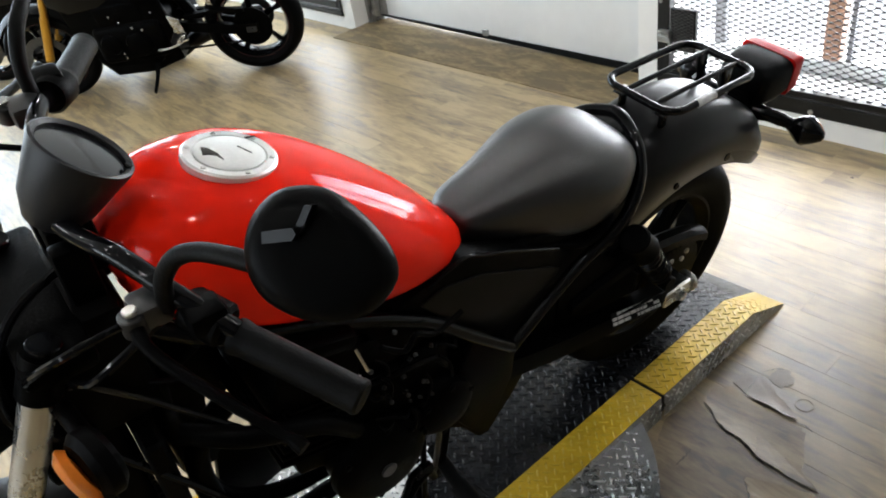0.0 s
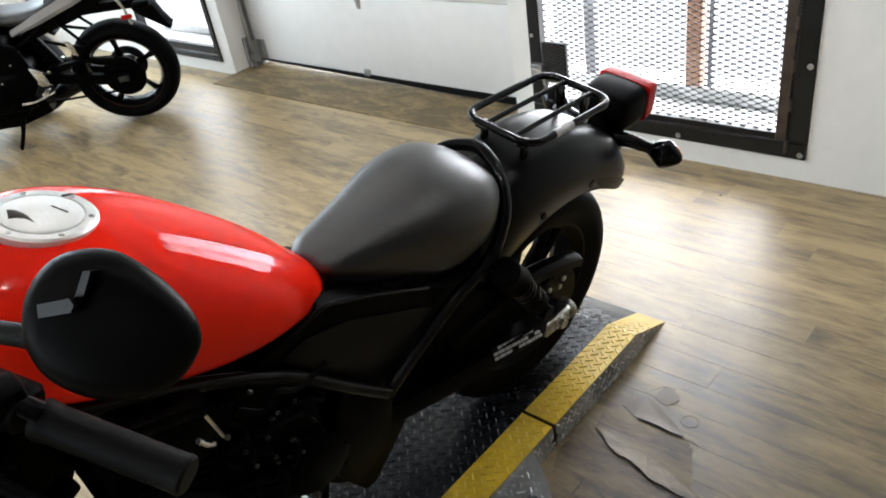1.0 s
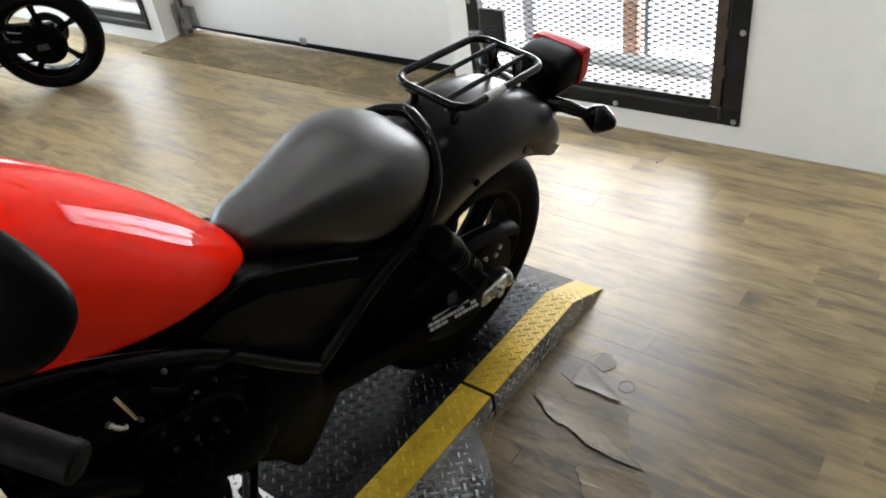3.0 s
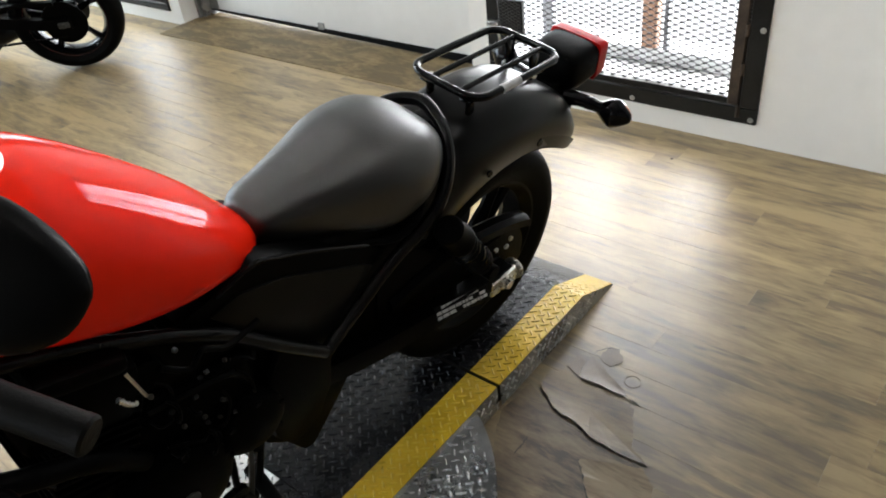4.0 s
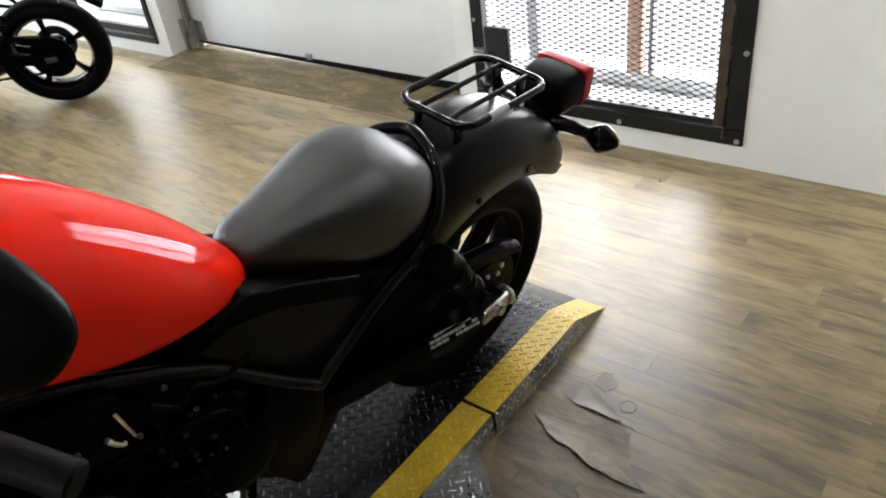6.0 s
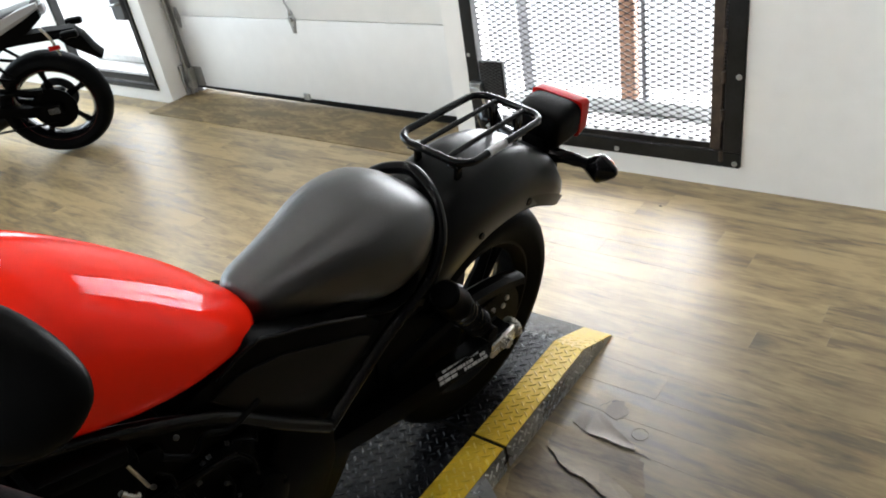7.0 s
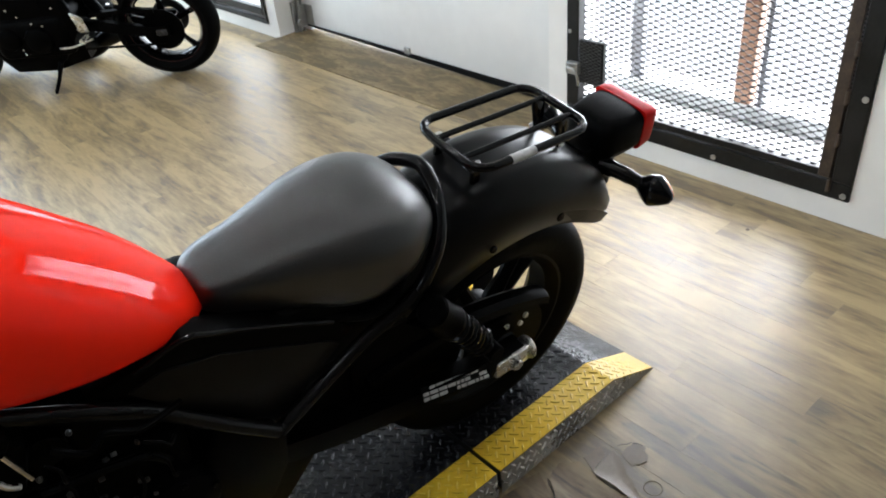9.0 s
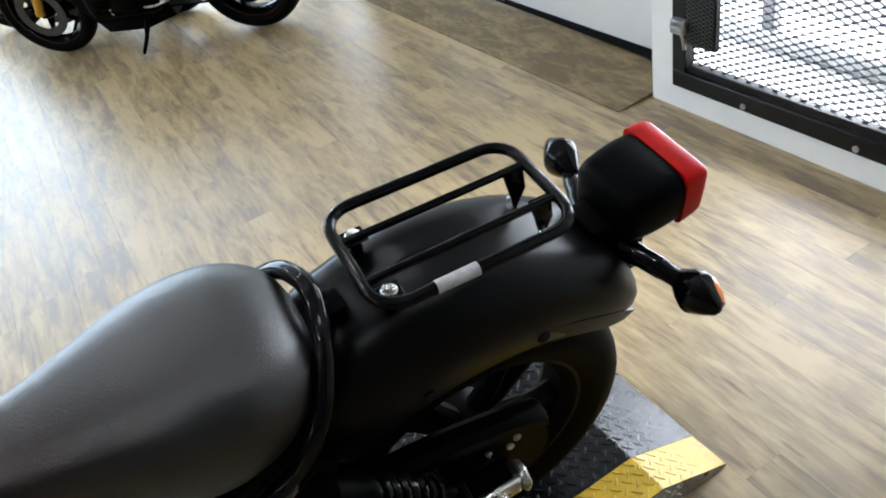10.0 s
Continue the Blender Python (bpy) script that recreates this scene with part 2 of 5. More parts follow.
PLATEBLACK = mat("black_tread_plate", (0.0055, 0.0055, 0.0066), 0.25, 0.0, noise_scale=12, amount=0.45, rough_var=0.1, spec=0.30)
# near-white base stands in for glare on one stretch of the deck
GLAREPLATE = mat("glare_white_tread_plate", (0.80, 0.79, 0.78), 0.5, 0.1, noise_scale=6, amount=0.15)
PLATEYELLOW = mat("yellow_tread_plate", (0.54, 0.35, 0.014), 0.36, 0.05, noise_scale=9, amount=0.22, rough_var=0.1)
PLATEALU = mat("bare_tread_plate", (0.37, 0.365, 0.355), 0.31, 0.8, noise_scale=5, amount=0.28, rough_var=0.12)
DARKSTEEL = mat("dull_dark_steel", (0.055, 0.055, 0.055), 0.4, 0.7, noise_scale=20, amount=0.2)
GOLD = mat("gold_fork", (0.55, 0.30, 0.04), 0.3, 0.7, noise_scale=10, amount=0.1)
GREYPANEL = mat("grey_white_panel", (0.36, 0.36, 0.37), 0.3, 0.1, coat=0.5, noise_scale=6, amount=0.1)
BULB = emitter("lamp_glow", (1.0, 0.97, 0.93), 115.0)
# tread tops lighter than their plates: slight wear plus highlights put into the colour
ALUTREAD = mat("highlit_worn_treads", (0.80, 0.80, 0.80), 0.26, 0.85, noise_scale=20, amount=0.15, rough_var=0.08)
YELLOWTREAD = mat("worn_highlit_yellow_treads", (0.58, 0.41, 0.05), 0.32, 0.1, noise_scale=16, amount=0.25, rough_var=0.1)
TREADTOP = mat("worn_highlit_tread_tops", (0.03, 0.03, 0.032), 0.25, 0.4, noise_scale=30, amount=0.6, rough_var=0.1)
WORNWOOD = wood_floor("worn_brown_vinyl", (0.075, 0.047, 0.022), (0.20, 0.135, 0.066), (0.33, 0.24, 0.125), 0.50, True, (10.0, 2.4, 1.0), 0.6)
TORNTOP = wood_floor("scuffed_vinyl_sheet", (0.095, 0.064, 0.032), (0.235, 0.165, 0.082), (0.38, 0.28, 0.15), 0.42, True, (7.0, 1.3, 1.0), 0.4)
FACET = mat("highlight_facet_plastic", (0.004, 0.004, 0.004), 0.30, noise_scale=40, amount=0.2, spec=0.15)

# ---- mesh tools ----


def finish(bm, sharp=38):
    bmesh.ops.recalc_face_normals(bm, faces=bm.faces[:])
    for f in bm.faces:
        f.smooth = True
    lim = radians(sharp)
    for e in bm.edges:
        e.smooth = len(e.link_faces) == 2 and e.calc_face_angle(0) < lim
    return bm


def part(name, bm, material, parent=None, label="", sharp=38):
    finish(bm, sharp)
    me = bpy.data.meshes.new(name)
    bm.to_mesh(me)
    bm.free()
    me.materials.append(material)
    ob = new(name, me)
    ob.parent = parent
    return tagged(ob, label) if label else ob


def thing(name, label, category, m=None, group="", kind=""):
    ob = new(name)
    ob.empty_display_size = 0.1
    if m is not None:
        ob.matrix_world = m
    return tagged(ob, label, category, group, kind)


def join(*many):
    bm = bmesh.new()
    for other in many:
        me = bpy.data.meshes.new("join")
        other.to_mesh(me)
        other.free()
        bm.from_mesh(me)
        bpy.data.meshes.remove(me)
    return bm


def box(x0, x1, y0, y1, z0, z1, bevel=0.002, seg=1):
    bm = bmesh.new()
    bmesh.ops.create_cube(bm, size=1)
    for v in bm.verts:
        v.co = ((x0 + x1) / 2 + v.co.x * (x1 - x0), (y0 + y1) / 2 + v.co.y * (y1 - y0), (z0 + z1) / 2 + v.co.z * (z1 - z0))
    if bevel:
        bmesh.ops.bevel(bm, geom=bm.edges[:], offset=bevel, segments=seg, affect="EDGES", profile=0.5)
    return bm


def moved(bm, m):
    bmesh.ops.transform(bm, matrix=m, verts=bm.verts[:])
    return bm


def spline(points, steps=6, closed=False):
    pts = [Vector(p) for p in points]
    n = len(pts)
    out = []
    for i in range(n if closed else n - 1):
        if closed:
            p0, p1, p2, p3 = pts[i - 1], pts[i], pts[(i + 1) % n], pts[(i + 2) % n]
        else:
            p0, p1, p2, p3 = pts[max(i - 1, 0)], pts[i], pts[i + 1], pts[min(i + 2, n - 1)]
        for k in range(steps):
            t = k / steps
            out.append(0.5 * (2 * p1 + (p2 - p0) * t + (2 * p0 - 5 * p1 + 4 * p2 - p3) * t * t + (3 * p1 - p0 - 3 * p2 + p3) * t ** 3))
    if not closed:
        out.append(pts[-1])
    return out


def loft(rings, closed_loop=False, caps=True):
    bm = bmesh.new()
    rows = [[bm.verts.new(p) for p in r] for r in rings]
    n = len(rows[0])
    pairs = list(zip(rows, rows[1:])) + ([(rows[-1], rows[0])] if closed_loop else [])
    for a, b in pairs:
        for i in range(n):
            bm.faces.new((a[i], a[(i + 1) % n], b[(i + 1) % n], b[i]))
    if caps and not closed_loop:
        bm.faces.new(rows[0][::-1])
        bm.faces.new(rows[-1])
    return bm


def tube(points, r, n=10, steps=6, closed=False, smooth=True):
    pts = spline(points, steps, closed) if smooth else [Vector(p) for p in points]
    rings = []
    up = Vector((0.13, 0.31, 0.94))
    m = len(pts)
    for i, p in enumerate(pts):
        d = (pts[(i + 1) % m] - pts[i - 1]) if closed else (pts[min(i + 1, m - 1)] - pts[max(i - 1, 0)])
        d.normalize()
        up = (up - d * up.dot(d)).normalized()
        side = d.cross(up)
        rr = r[min(int(i * len(r) / m), len(r) - 1)] if isinstance(r, (list, tuple)) else r
        rings.append([p + (up * math.cos(a) + side * math.sin(a)) * rr for a in [2 * math.pi * k / n for k in range(n)]])
    return loft(rings, closed)


def revolve(profile, n=40, m=None):
    """profile: (along y, radius) turned round the y axis; a closed ring profile."""
    rings = []
    for k in range(n):
        a = 2 * math.pi * k / n
        rings.append([(r * math.cos(a), y, r * math.sin(a)) for y, r in profile])
    bm = loft(rings, closed_loop=True)
    bmesh.ops.remove_doubles(bm, verts=bm.verts[:], dist=1e-6)
    return moved(bm, m) if m is not None else bm


def axis_to(p, direction):
    """A pose at p whose y axis points along direction."""
    return Matrix.Translation(p) @ Vector((0, 1, 0)).rotation_difference(Vector(direction)).to_matrix().to_4x4()


def disc(p, direction, r, h, n=24, bevel=0.0015):
    prof = [(0, 0.0001), (0, r - bevel), (bevel, r), (h - bevel, r), (h, r - bevel), (h, 0.0001)]
    return revolve(prof, n, axis_to(p, direction))


def prism(poly, y0, y1, bevel=0.003):
    """A polygon of (x, z) pairs drawn out from y0 to y1."""
    bm = bmesh.new()
    a = [bm.verts.new((x, y0, z)) for x, z in poly]
    b = [bm.verts.new((x, y1, z)) for x, z in poly]
    n = len(poly)
    bm.faces.new(a)
    bm.faces.new(b[::-1])
    for i in range(n):
        bm.faces.new((a[i], b[i], b[(i + 1) % n], a[(i + 1) % n]))
    if bevel:
        bmesh.ops.recalc_face_normals(bm, faces=bm.faces[:])
        bmesh.ops.bevel(bm, geom=bm.edges[:], offset=bevel, segments=2, affect="EDGES", profile=0.5)
    return bm


def egg(cx, cz_low, cz_top, hw, n=28, power=2.4, belly=0.42):
    """A closed section in y and z: widest at a share belly of its height."""
    out = []
    mid = cz_low + (cz_top - cz_low) * belly
    for k in range(n):
        a = 2 * math.pi * k / n
        c, s = math.cos(a), math.sin(a)
        y = hw * math.copysign(abs(c) ** (2 / power), c)
        hgt = (cz_top - mid) if s > 0 else (mid - cz_low)
        z = mid + hgt * math.copysign(abs(s) ** (2 / power), s)
        out.append((cx, y, z))
    return out


def along(table, count):
    """Rows of numbers, smoothly filled in to count rows."""
    cols = list(zip(*table))
    k = len(table)
    out = []
    for i in range(count):
        u = i / (count - 1) * (k - 1)
        j = min(int(u), k - 2)
        t = u - j
        row = []
        for c in cols:
            p0, p1, p2, p3 = c[max(j - 1, 0)], c[j], c[j + 1], c[min(j + 2, k - 1)]
            row.append(0.5 * (2 * p1 + (p2 - p0) * t + (2 * p0 - 5 * p1 + 4 * p2 - p3) * t * t + (3 * p1 - p0 - 3 * p2 + p3) * t ** 3))
        out.append(row)
    return out

# ---- the room ----
WX = 2.85          # inner face of the window wall
TOP = 3.0          # ceiling


def slab(name, x0, x1, y0, y1, z0, z1, material, parent=None, label="", bevel=0.0, kind="structure"):
    ob = part(name, box(x0, x1, y0, y1, z0, z1, bevel), material, parent, label)
    if parent is None:
        tagged(ob, label, "", "", kind)
    return ob


GATE_Y0, GATE_Y1, GATE_Z0, GATE_Z1 = 0.977, 2.194, 0.089, 2.15
DOOR_Y0, DOOR_Y1, DOOR_Z1 = 2.302, 4.681, 2.25
SIDE_Y0, SIDE_Y1 = 4.802, 5.835

wall_east = thing("wall_east", "white painted wall with a garage door and two barred doors", "wall", kind="structure")
for nm, y0, y1, z0, z1 in (
        ("wall_pier", 0.30, GATE_Y0, 0, TOP), ("wall_sill", GATE_Y0, GATE_Y1, 0, GATE_Z0), ("wall_head", GATE_Y0, GATE_Y1, GATE_Z1, TOP),
        ("wall_post", GATE_Y1, DOOR_Y0, 0, TOP), ("wall_head", DOOR_Y0, DOOR_Y1, DOOR_Z1, TOP), ("wall_pier", DOOR_Y1, SIDE_Y0, 0, TOP),
        ("wall_sill", SIDE_Y0, SIDE_Y1, 0, 0.082), ("wall_head", SIDE_Y0, SIDE_Y1, GATE_Z1, TOP), ("wall_pier", SIDE_Y1, 7.7, 0, TOP)):
    part(nm, box(WX, WX + 0.19, y0, y1, z0, z1, 0), WALL, wall_east)
slab("wall_jog", 2.30, 2.84, -4.0, 0.295, 0, TOP, WALL, label="white painted wall that juts into the room")
# unseen; its opening is left for the added fill lamp
wall_north = thing("wall_north", "plain white painted wall with an added unseen opening", "wall", kind="structure")
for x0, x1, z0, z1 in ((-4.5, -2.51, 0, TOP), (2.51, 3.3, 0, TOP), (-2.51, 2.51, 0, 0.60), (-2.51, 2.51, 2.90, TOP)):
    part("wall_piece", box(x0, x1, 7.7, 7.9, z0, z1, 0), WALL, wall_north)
slab("wall_south", -4.5, 2.3, -4.2, -4.0, 0, TOP, DIMWALL, label="unseen plain wall, dark grey to cut bounce light")
wall_west = thing("wall_west", "unseen dark grey wall with an added opening", "wall", kind="structure")
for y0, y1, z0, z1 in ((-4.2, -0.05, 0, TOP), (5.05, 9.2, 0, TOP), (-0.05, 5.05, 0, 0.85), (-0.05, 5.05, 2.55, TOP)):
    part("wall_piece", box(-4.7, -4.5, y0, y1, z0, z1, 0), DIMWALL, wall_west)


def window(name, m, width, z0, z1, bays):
    """An added, unseen window round a fill lamp, in local x and z, set in the outer part of its wall."""
    w = thing(name, "added unseen window round a fill lamp, thin white frame", "window", m, kind="structure")
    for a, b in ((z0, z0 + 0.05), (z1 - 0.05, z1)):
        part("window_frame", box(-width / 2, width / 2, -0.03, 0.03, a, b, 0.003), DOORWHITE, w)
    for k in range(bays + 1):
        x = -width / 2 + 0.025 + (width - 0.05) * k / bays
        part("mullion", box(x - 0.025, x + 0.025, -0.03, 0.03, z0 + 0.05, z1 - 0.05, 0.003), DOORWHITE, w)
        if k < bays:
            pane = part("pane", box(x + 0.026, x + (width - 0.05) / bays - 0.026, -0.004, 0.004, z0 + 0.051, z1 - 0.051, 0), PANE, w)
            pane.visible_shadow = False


window("fill_window_1", pose(0.0, 7.865, 0, 0, 0, 0), 5.01, 0.61, 2.89, 4)
window("fill_window_2", pose(-4.665, 2.5, 0, 0, 0, 90), 5.08, 0.86, 2.54, 4)
slab("ceiling", -4.7, 4.2, -4.2, 9.2, TOP, TOP + 0.15, CEIL, label="plain pale grey ceiling")
slab("ground", -60, 120, -80, 80, -0.25, -0.05, CONC, label="pale concrete ground outside")
backdrop = slab("backdrop", 14, 14.2, -30, 40, -1, 14, SNOW, label="overexposed daylight outside")

floor = slab("floor", -4.5, 3.3, -4.0, 9.0, -0.05, -0.0045, GAP, label="worn wood-look vinyl plank floor")

# ---- garage door ----
door_x = 3.037
garage = thing("garage_door", "closed white sectional garage door with steel hinges", "garage door", kind="structure")
z = 0.062
for k, h in enumerate((0.472, 0.533, 0.533, 0.533, 0.3)):
    part("panel", box(door_x, door_x + 0.045, DOOR_Y0 - 0.05, DOOR_Y1 + 0.02, z + 0.0015, z + h - 0.0015, 0.004, 2), DOORWHITE, garage)
    z += h
seal = box(door_x - 0.012, door_x + 0.04, DOOR_Y0 - 0.05, DOOR_Y1, 0.024, 0.068, 0.006)
for v in seal.verts:
    if v.co.z < 0.05 and v.co.y > 3:
        v.co.z += 0.034
part("bottom_seal", seal, SEAL, garage, "black rubber bottom seal, lifted at one end")
# slab added so daylight shows as a bright strip under the door
slab("gap_slab_outside", 3.09, 4.1, 2.25, 4.75, -0.05, 0.026, CONC, label="added pale concrete slab outside the garage door gap")


def hinge(y, zc, s=1.0):
    poly = [(-0.012, -0.075), (0.012, -0.075), (0.028, 0.0), (0.012, 0.055), (-0.012, 0.055), (-0.028, 0.0)]
    bm = join(moved(prism([(a * s, b * s) for a, b in poly], -0.004, 0.0, 0.001), Matrix.Identity(4)),
              disc((0, -0.004, 0), (0, -1, 0), 0.012 * s, 0.014), disc((0, -0.004, -0.04 * s), (0, -1, 0), 0.006, 0.005), disc((0, -0.004, 0.035 * s), (0, -1, 0), 0.006, 0.005))
    return moved(bm, Matrix.Translation((door_x - 0.001, y, zc)) @ pose(0, 0, 0, 0, 0, -90))


for y in (2.36, 3.515, 4.60):
    for zz in (0.534, 1.067, 1.60):
        part("hinge", hinge(y, zz), GALV, garage, "galvanised steel hinge")
part("pull_rope", tube([(door_x - 0.012, 3.515, 0.56), (door_x - 0.03, 3.49, 0.60), (door_x - 0.02, 3.525, 0.66), (door_x - 0.02, 3.50, 0.72), (door_x - 0.015, 3.505, 0.74)], 0.006, 6), GALV, garage, "grey pull cord")
part("foot_bracket", box(door_x - 0.012, door_x, 3.52, 3.57, 0.055, 0.10, 0.003), GALV, garage, "small steel step plate")
part("corner_bracket", join(box(door_x - 0.006, door_x, 4.53, 4.62, 0.06, 0.20, 0.002), box(door_x - 0.05, door_x - 0.006, 4.605, 4.615, 0.06, 0.20, 0.002), disc((door_x - 0.05, 4.61, 0.09), (0, 1, 0), 0.022, 0.02)), GALV, garage, "steel corner bracket with roller")
part("corner_bracket", box(door_x - 0.006, door_x, 2.305, 2.36, 0.06, 0.22, 0.002), GALV, garage, "steel corner bracket")
part("track", join(box(2.985, 3.02, 4.645, 4.652, 0.02, 2.6, 0.001), box(2.985, 2.990, 4.62, 4.652, 0.02, 2.6, 0.001), box(3.015, 3.020, 4.62, 4.652, 0.02, 2.6, 0.001)), GALV, garage, "steel door track")
part("track_foot", box(2.96, 3.03, 4.652, 4.678, 0.012, 0.22, 0.003), GALV, garage)

# sloped sheet in front of the garage door
bm = bmesh.new()
pts = [(2.667, 4.70, 0.005), (2.688, 2.31, 0.005), (3.08, 2.31, 0.028), (3.08, 4.68, 0.028)]
top = [bm.verts.new(p) for p in pts]
low = [bm.verts.new((p[0], p[1], -0.003)) for p in pts]
bm.faces.new(top)
for i in range(4):
    bm.faces.new((top[i], low[i], low[(i + 1) % 4], top[(i + 1) % 4]))
threshold = tagged(part("threshold_ramp", bm, PLY), "brown wood-look sheet sloping up to the garage door", "threshold ramp", kind="structure")

# ---- barred gate with expanded mesh ----


def diamond_mesh(y0, y1, z0, z1, x, pitch_y=0.0508, pitch_z=0.0238, w=0.0027):
    """Two families of slanted strands that cross in flat diamonds, cut to the frame."""
    strands = []
    H, W = z1 - z0, y1 - y0
    slope = pitch_z / pitch_y
    for sgn in (1, -1):
        count = int((H + W * slope) / pitch_z) + 2
        for k in range(count):
            c = z0 - (W * slope if sgn > 0 else 0) + k * pitch_z
            ends = []
            for y in (y0, y1):
                zz = c + sgn * slope * (y - y0)
                ends.append((y, zz))
            (ya, za), (yb, zb) = ends
            if max(za, zb) < z0 or min(za, zb) > z1:
                continue

            def cut(y, zz):
                lim = min(max(zz, z0), z1)
                return y + (lim - zz) / (sgn * slope), lim
            (ya, za), (yb, zb) = cut(ya, za), cut(yb, zb)
            if yb - ya < 0.004:
                continue
            bm = bmesh.new()
            d = Vector((0, -(zb - za), yb - ya)).normalized() * w / 2
            dx = 0.0022 * sgn
            q = [bm.verts.new((x + dx + ox, ya + d.y * s, za + d.z * s)) for ox, s in ((0, -1), (0, 1), (0.002, 1), (0.002, -1))]
            r = [bm.verts.new((x + dx + ox, yb + d.y * s, zb + d.z * s)) for ox, s in ((0, -1), (0, 1), (0.002, 1), (0.002, -1))]
            for i in range(4):
                bm.faces.new((q[i], q[(i + 1) % 4], r[(i + 1) % 4], r[i]))
            strands.append(bm)
    return strands


def gate(name, y0, y1, z0, z1, box_y, hinge_side, dense):
    g = thing(name, "black steel security gate with expanded metal mesh and lock box", "security gate", kind="structure")
    f = 0.062
    fx0, fx1 = WX - 0.012, WX + 0.035
    part("frame_rail", box(fx0, fx1, y0, y1, z0, z0 + f, 0.004), BLACKSTEEL, g)
    part("frame_rail", box(fx0, fx1, y0, y1, z1 - f, z1, 0.004), BLACKSTEEL, g)
    part("frame_post", box(fx0, fx1, y0, y0 + 0.068, z0 + f, z1 - f, 0.004), BLACKSTEEL, g)
    part("frame_post", box(fx0, fx1, y1 - f, y1, z0 + f, z1 - f, 0.004), BLACKSTEEL, g)
    part("leaf_post", box(fx0 + 0.006, fx1, y0 + 0.076, y0 + 0.118, z0 + f + 0.004, z1 - f - 0.004, 0.003), RUST, g, "scuffed brown hinge post")
    teeth = [box(fx0 + 0.014, fx1 - 0.004, y0 + 0.0685, y0 + 0.0755, z0 + f + 0.002, 0.42, 0)]
    teeth += [box(fx0 + 0.014, fx1 - 0.004, y0 + 0.0685, y0 + 0.0755, 0.427 + 0.0135 * k, 0.4345 + 0.0135 * k, 0) for k in range(120)]
    part("hinge_strip", join(*teeth), BLACKSTEEL, g, "perforated black hinge strip")
    for zz in (0.135, 0.30, 0.445, 0.60):
        part("knuckle", tube([(fx0 - 0.001, y0 + 0.072, zz - 0.022), (fx0 - 0.001, y0 + 0.072, zz + 0.022)], 0.008, 8, smooth=False), RUST, g, "brown worn hinge knuckle")
    part("leaf_rail", box(fx0 + 0.01, fx1, y0 + 0.119, y1 - f - 0.004, z0 + f + 0.003, z0 + f + 0.028, 0.003), BLACKSTEEL, g)
    for bm in diamond_mesh(y0 + 0.112, y1 - f - 0.002, z0 + f, z1 - f, WX + 0.02, *dense):
        part("mesh_strand", bm, MESHBLACK, g)
    pitch_y, pitch_z = dense
    knots = []
    my0, my1, mz0, mz1 = y0 + 0.112, y1 - f - 0.002, z0 + f, z1 - f
    half_w, slope = (my1 - my0) / 2, pitch_z / pitch_y
    for m in range(-int(2 * half_w / pitch_y) - 1, int(2 * half_w / pitch_y) + 2):
        ky = my0 + half_w + m * pitch_y / 2
        kz = mz0 + (-slope * half_w - m * pitch_z / 2) % pitch_z
        while kz < mz1 and my0 < ky < my1:
            knots.append((ky, kz))
            kz += pitch_z
    kb = bmesh.new()
    for ky, kz in knots:
        q = [kb.verts.new((WX + 0.0165, ky + a, kz + c)) for a, c in ((-0.0095, 0), (0, -0.0036), (0.0095, 0), (0, 0.0036))]
        r = [kb.verts.new((WX + 0.0255, ky + a, kz + c)) for a, c in ((-0.0095, 0), (0, -0.0036), (0.0095, 0), (0, 0.0036))]
        kb.faces.new(q)
        for k in range(4):
            kb.faces.new((q[k], q[(k + 1) % 4], r[(k + 1) % 4], r[k]))
    tagged(part("mesh_knots", kb, MESHBLACK, g), kind="stuff")
    for k in range(3):
        part("bolt", disc((fx0, y0 + (y1 - y0) * (0.08 + 0.33 * k) if k else y0 + 0.02, z0 + 0.02), (-1, 0, 0), 0.011, 0.005, 12), GALV, g, "steel bolt head")
    for zz in (0.45, 0.95, 1.5):
        part("bolt", disc((fx0, y0 + 0.018, zz), (-1, 0, 0), 0.011, 0.005, 12), GALV, g, "steel bolt head")
        part("bolt", disc((fx0, y1 - 0.02, zz + 0.02), (-1, 0, 0), 0.009, 0.005, 12), GALV, g, "steel bolt head")
    lock_plate = part("lock_plate", box(fx0 - 0.004, fx0 + 0.02, box_y - 0.125, box_y, 0.262, 0.445, 0.004), BLACKSTEEL, g, "black mesh-covered lock box")
    for bm in diamond_mesh(box_y - 0.121, box_y - 0.004, 0.266, 0.441, fx0 - 0.010, pitch_y * 0.6, pitch_z * 0.6, 0.0028):
        part("plate_strand", bm, LOCKGREY, lock_plate)
    part("lock_case", box(fx0 - 0.03, fx0, box_y - 0.012, box_y + 0.05, 0.30, 0.35, 0.004), GALV, g, "worn steel lock case")
    part("lever", tube([(fx0 - 0.028, box_y + 0.03, 0.335), (fx0 - 0.05, box_y + 0.02, 0.337), (fx0 - 0.055, box_y - 0.02, 0.335), (fx0 - 0.052, box_y - 0.032, 0.31), (fx0 - 0.045, box_y - 0.034, 0.268)], 0.006, 8), GALV, g, "bent steel lever handle")
    return g


gate("security_gate", GATE_Y0, GATE_Y1, GATE_Z0, GATE_Z1, 2.125, 0, (0.0508, 0.0238))


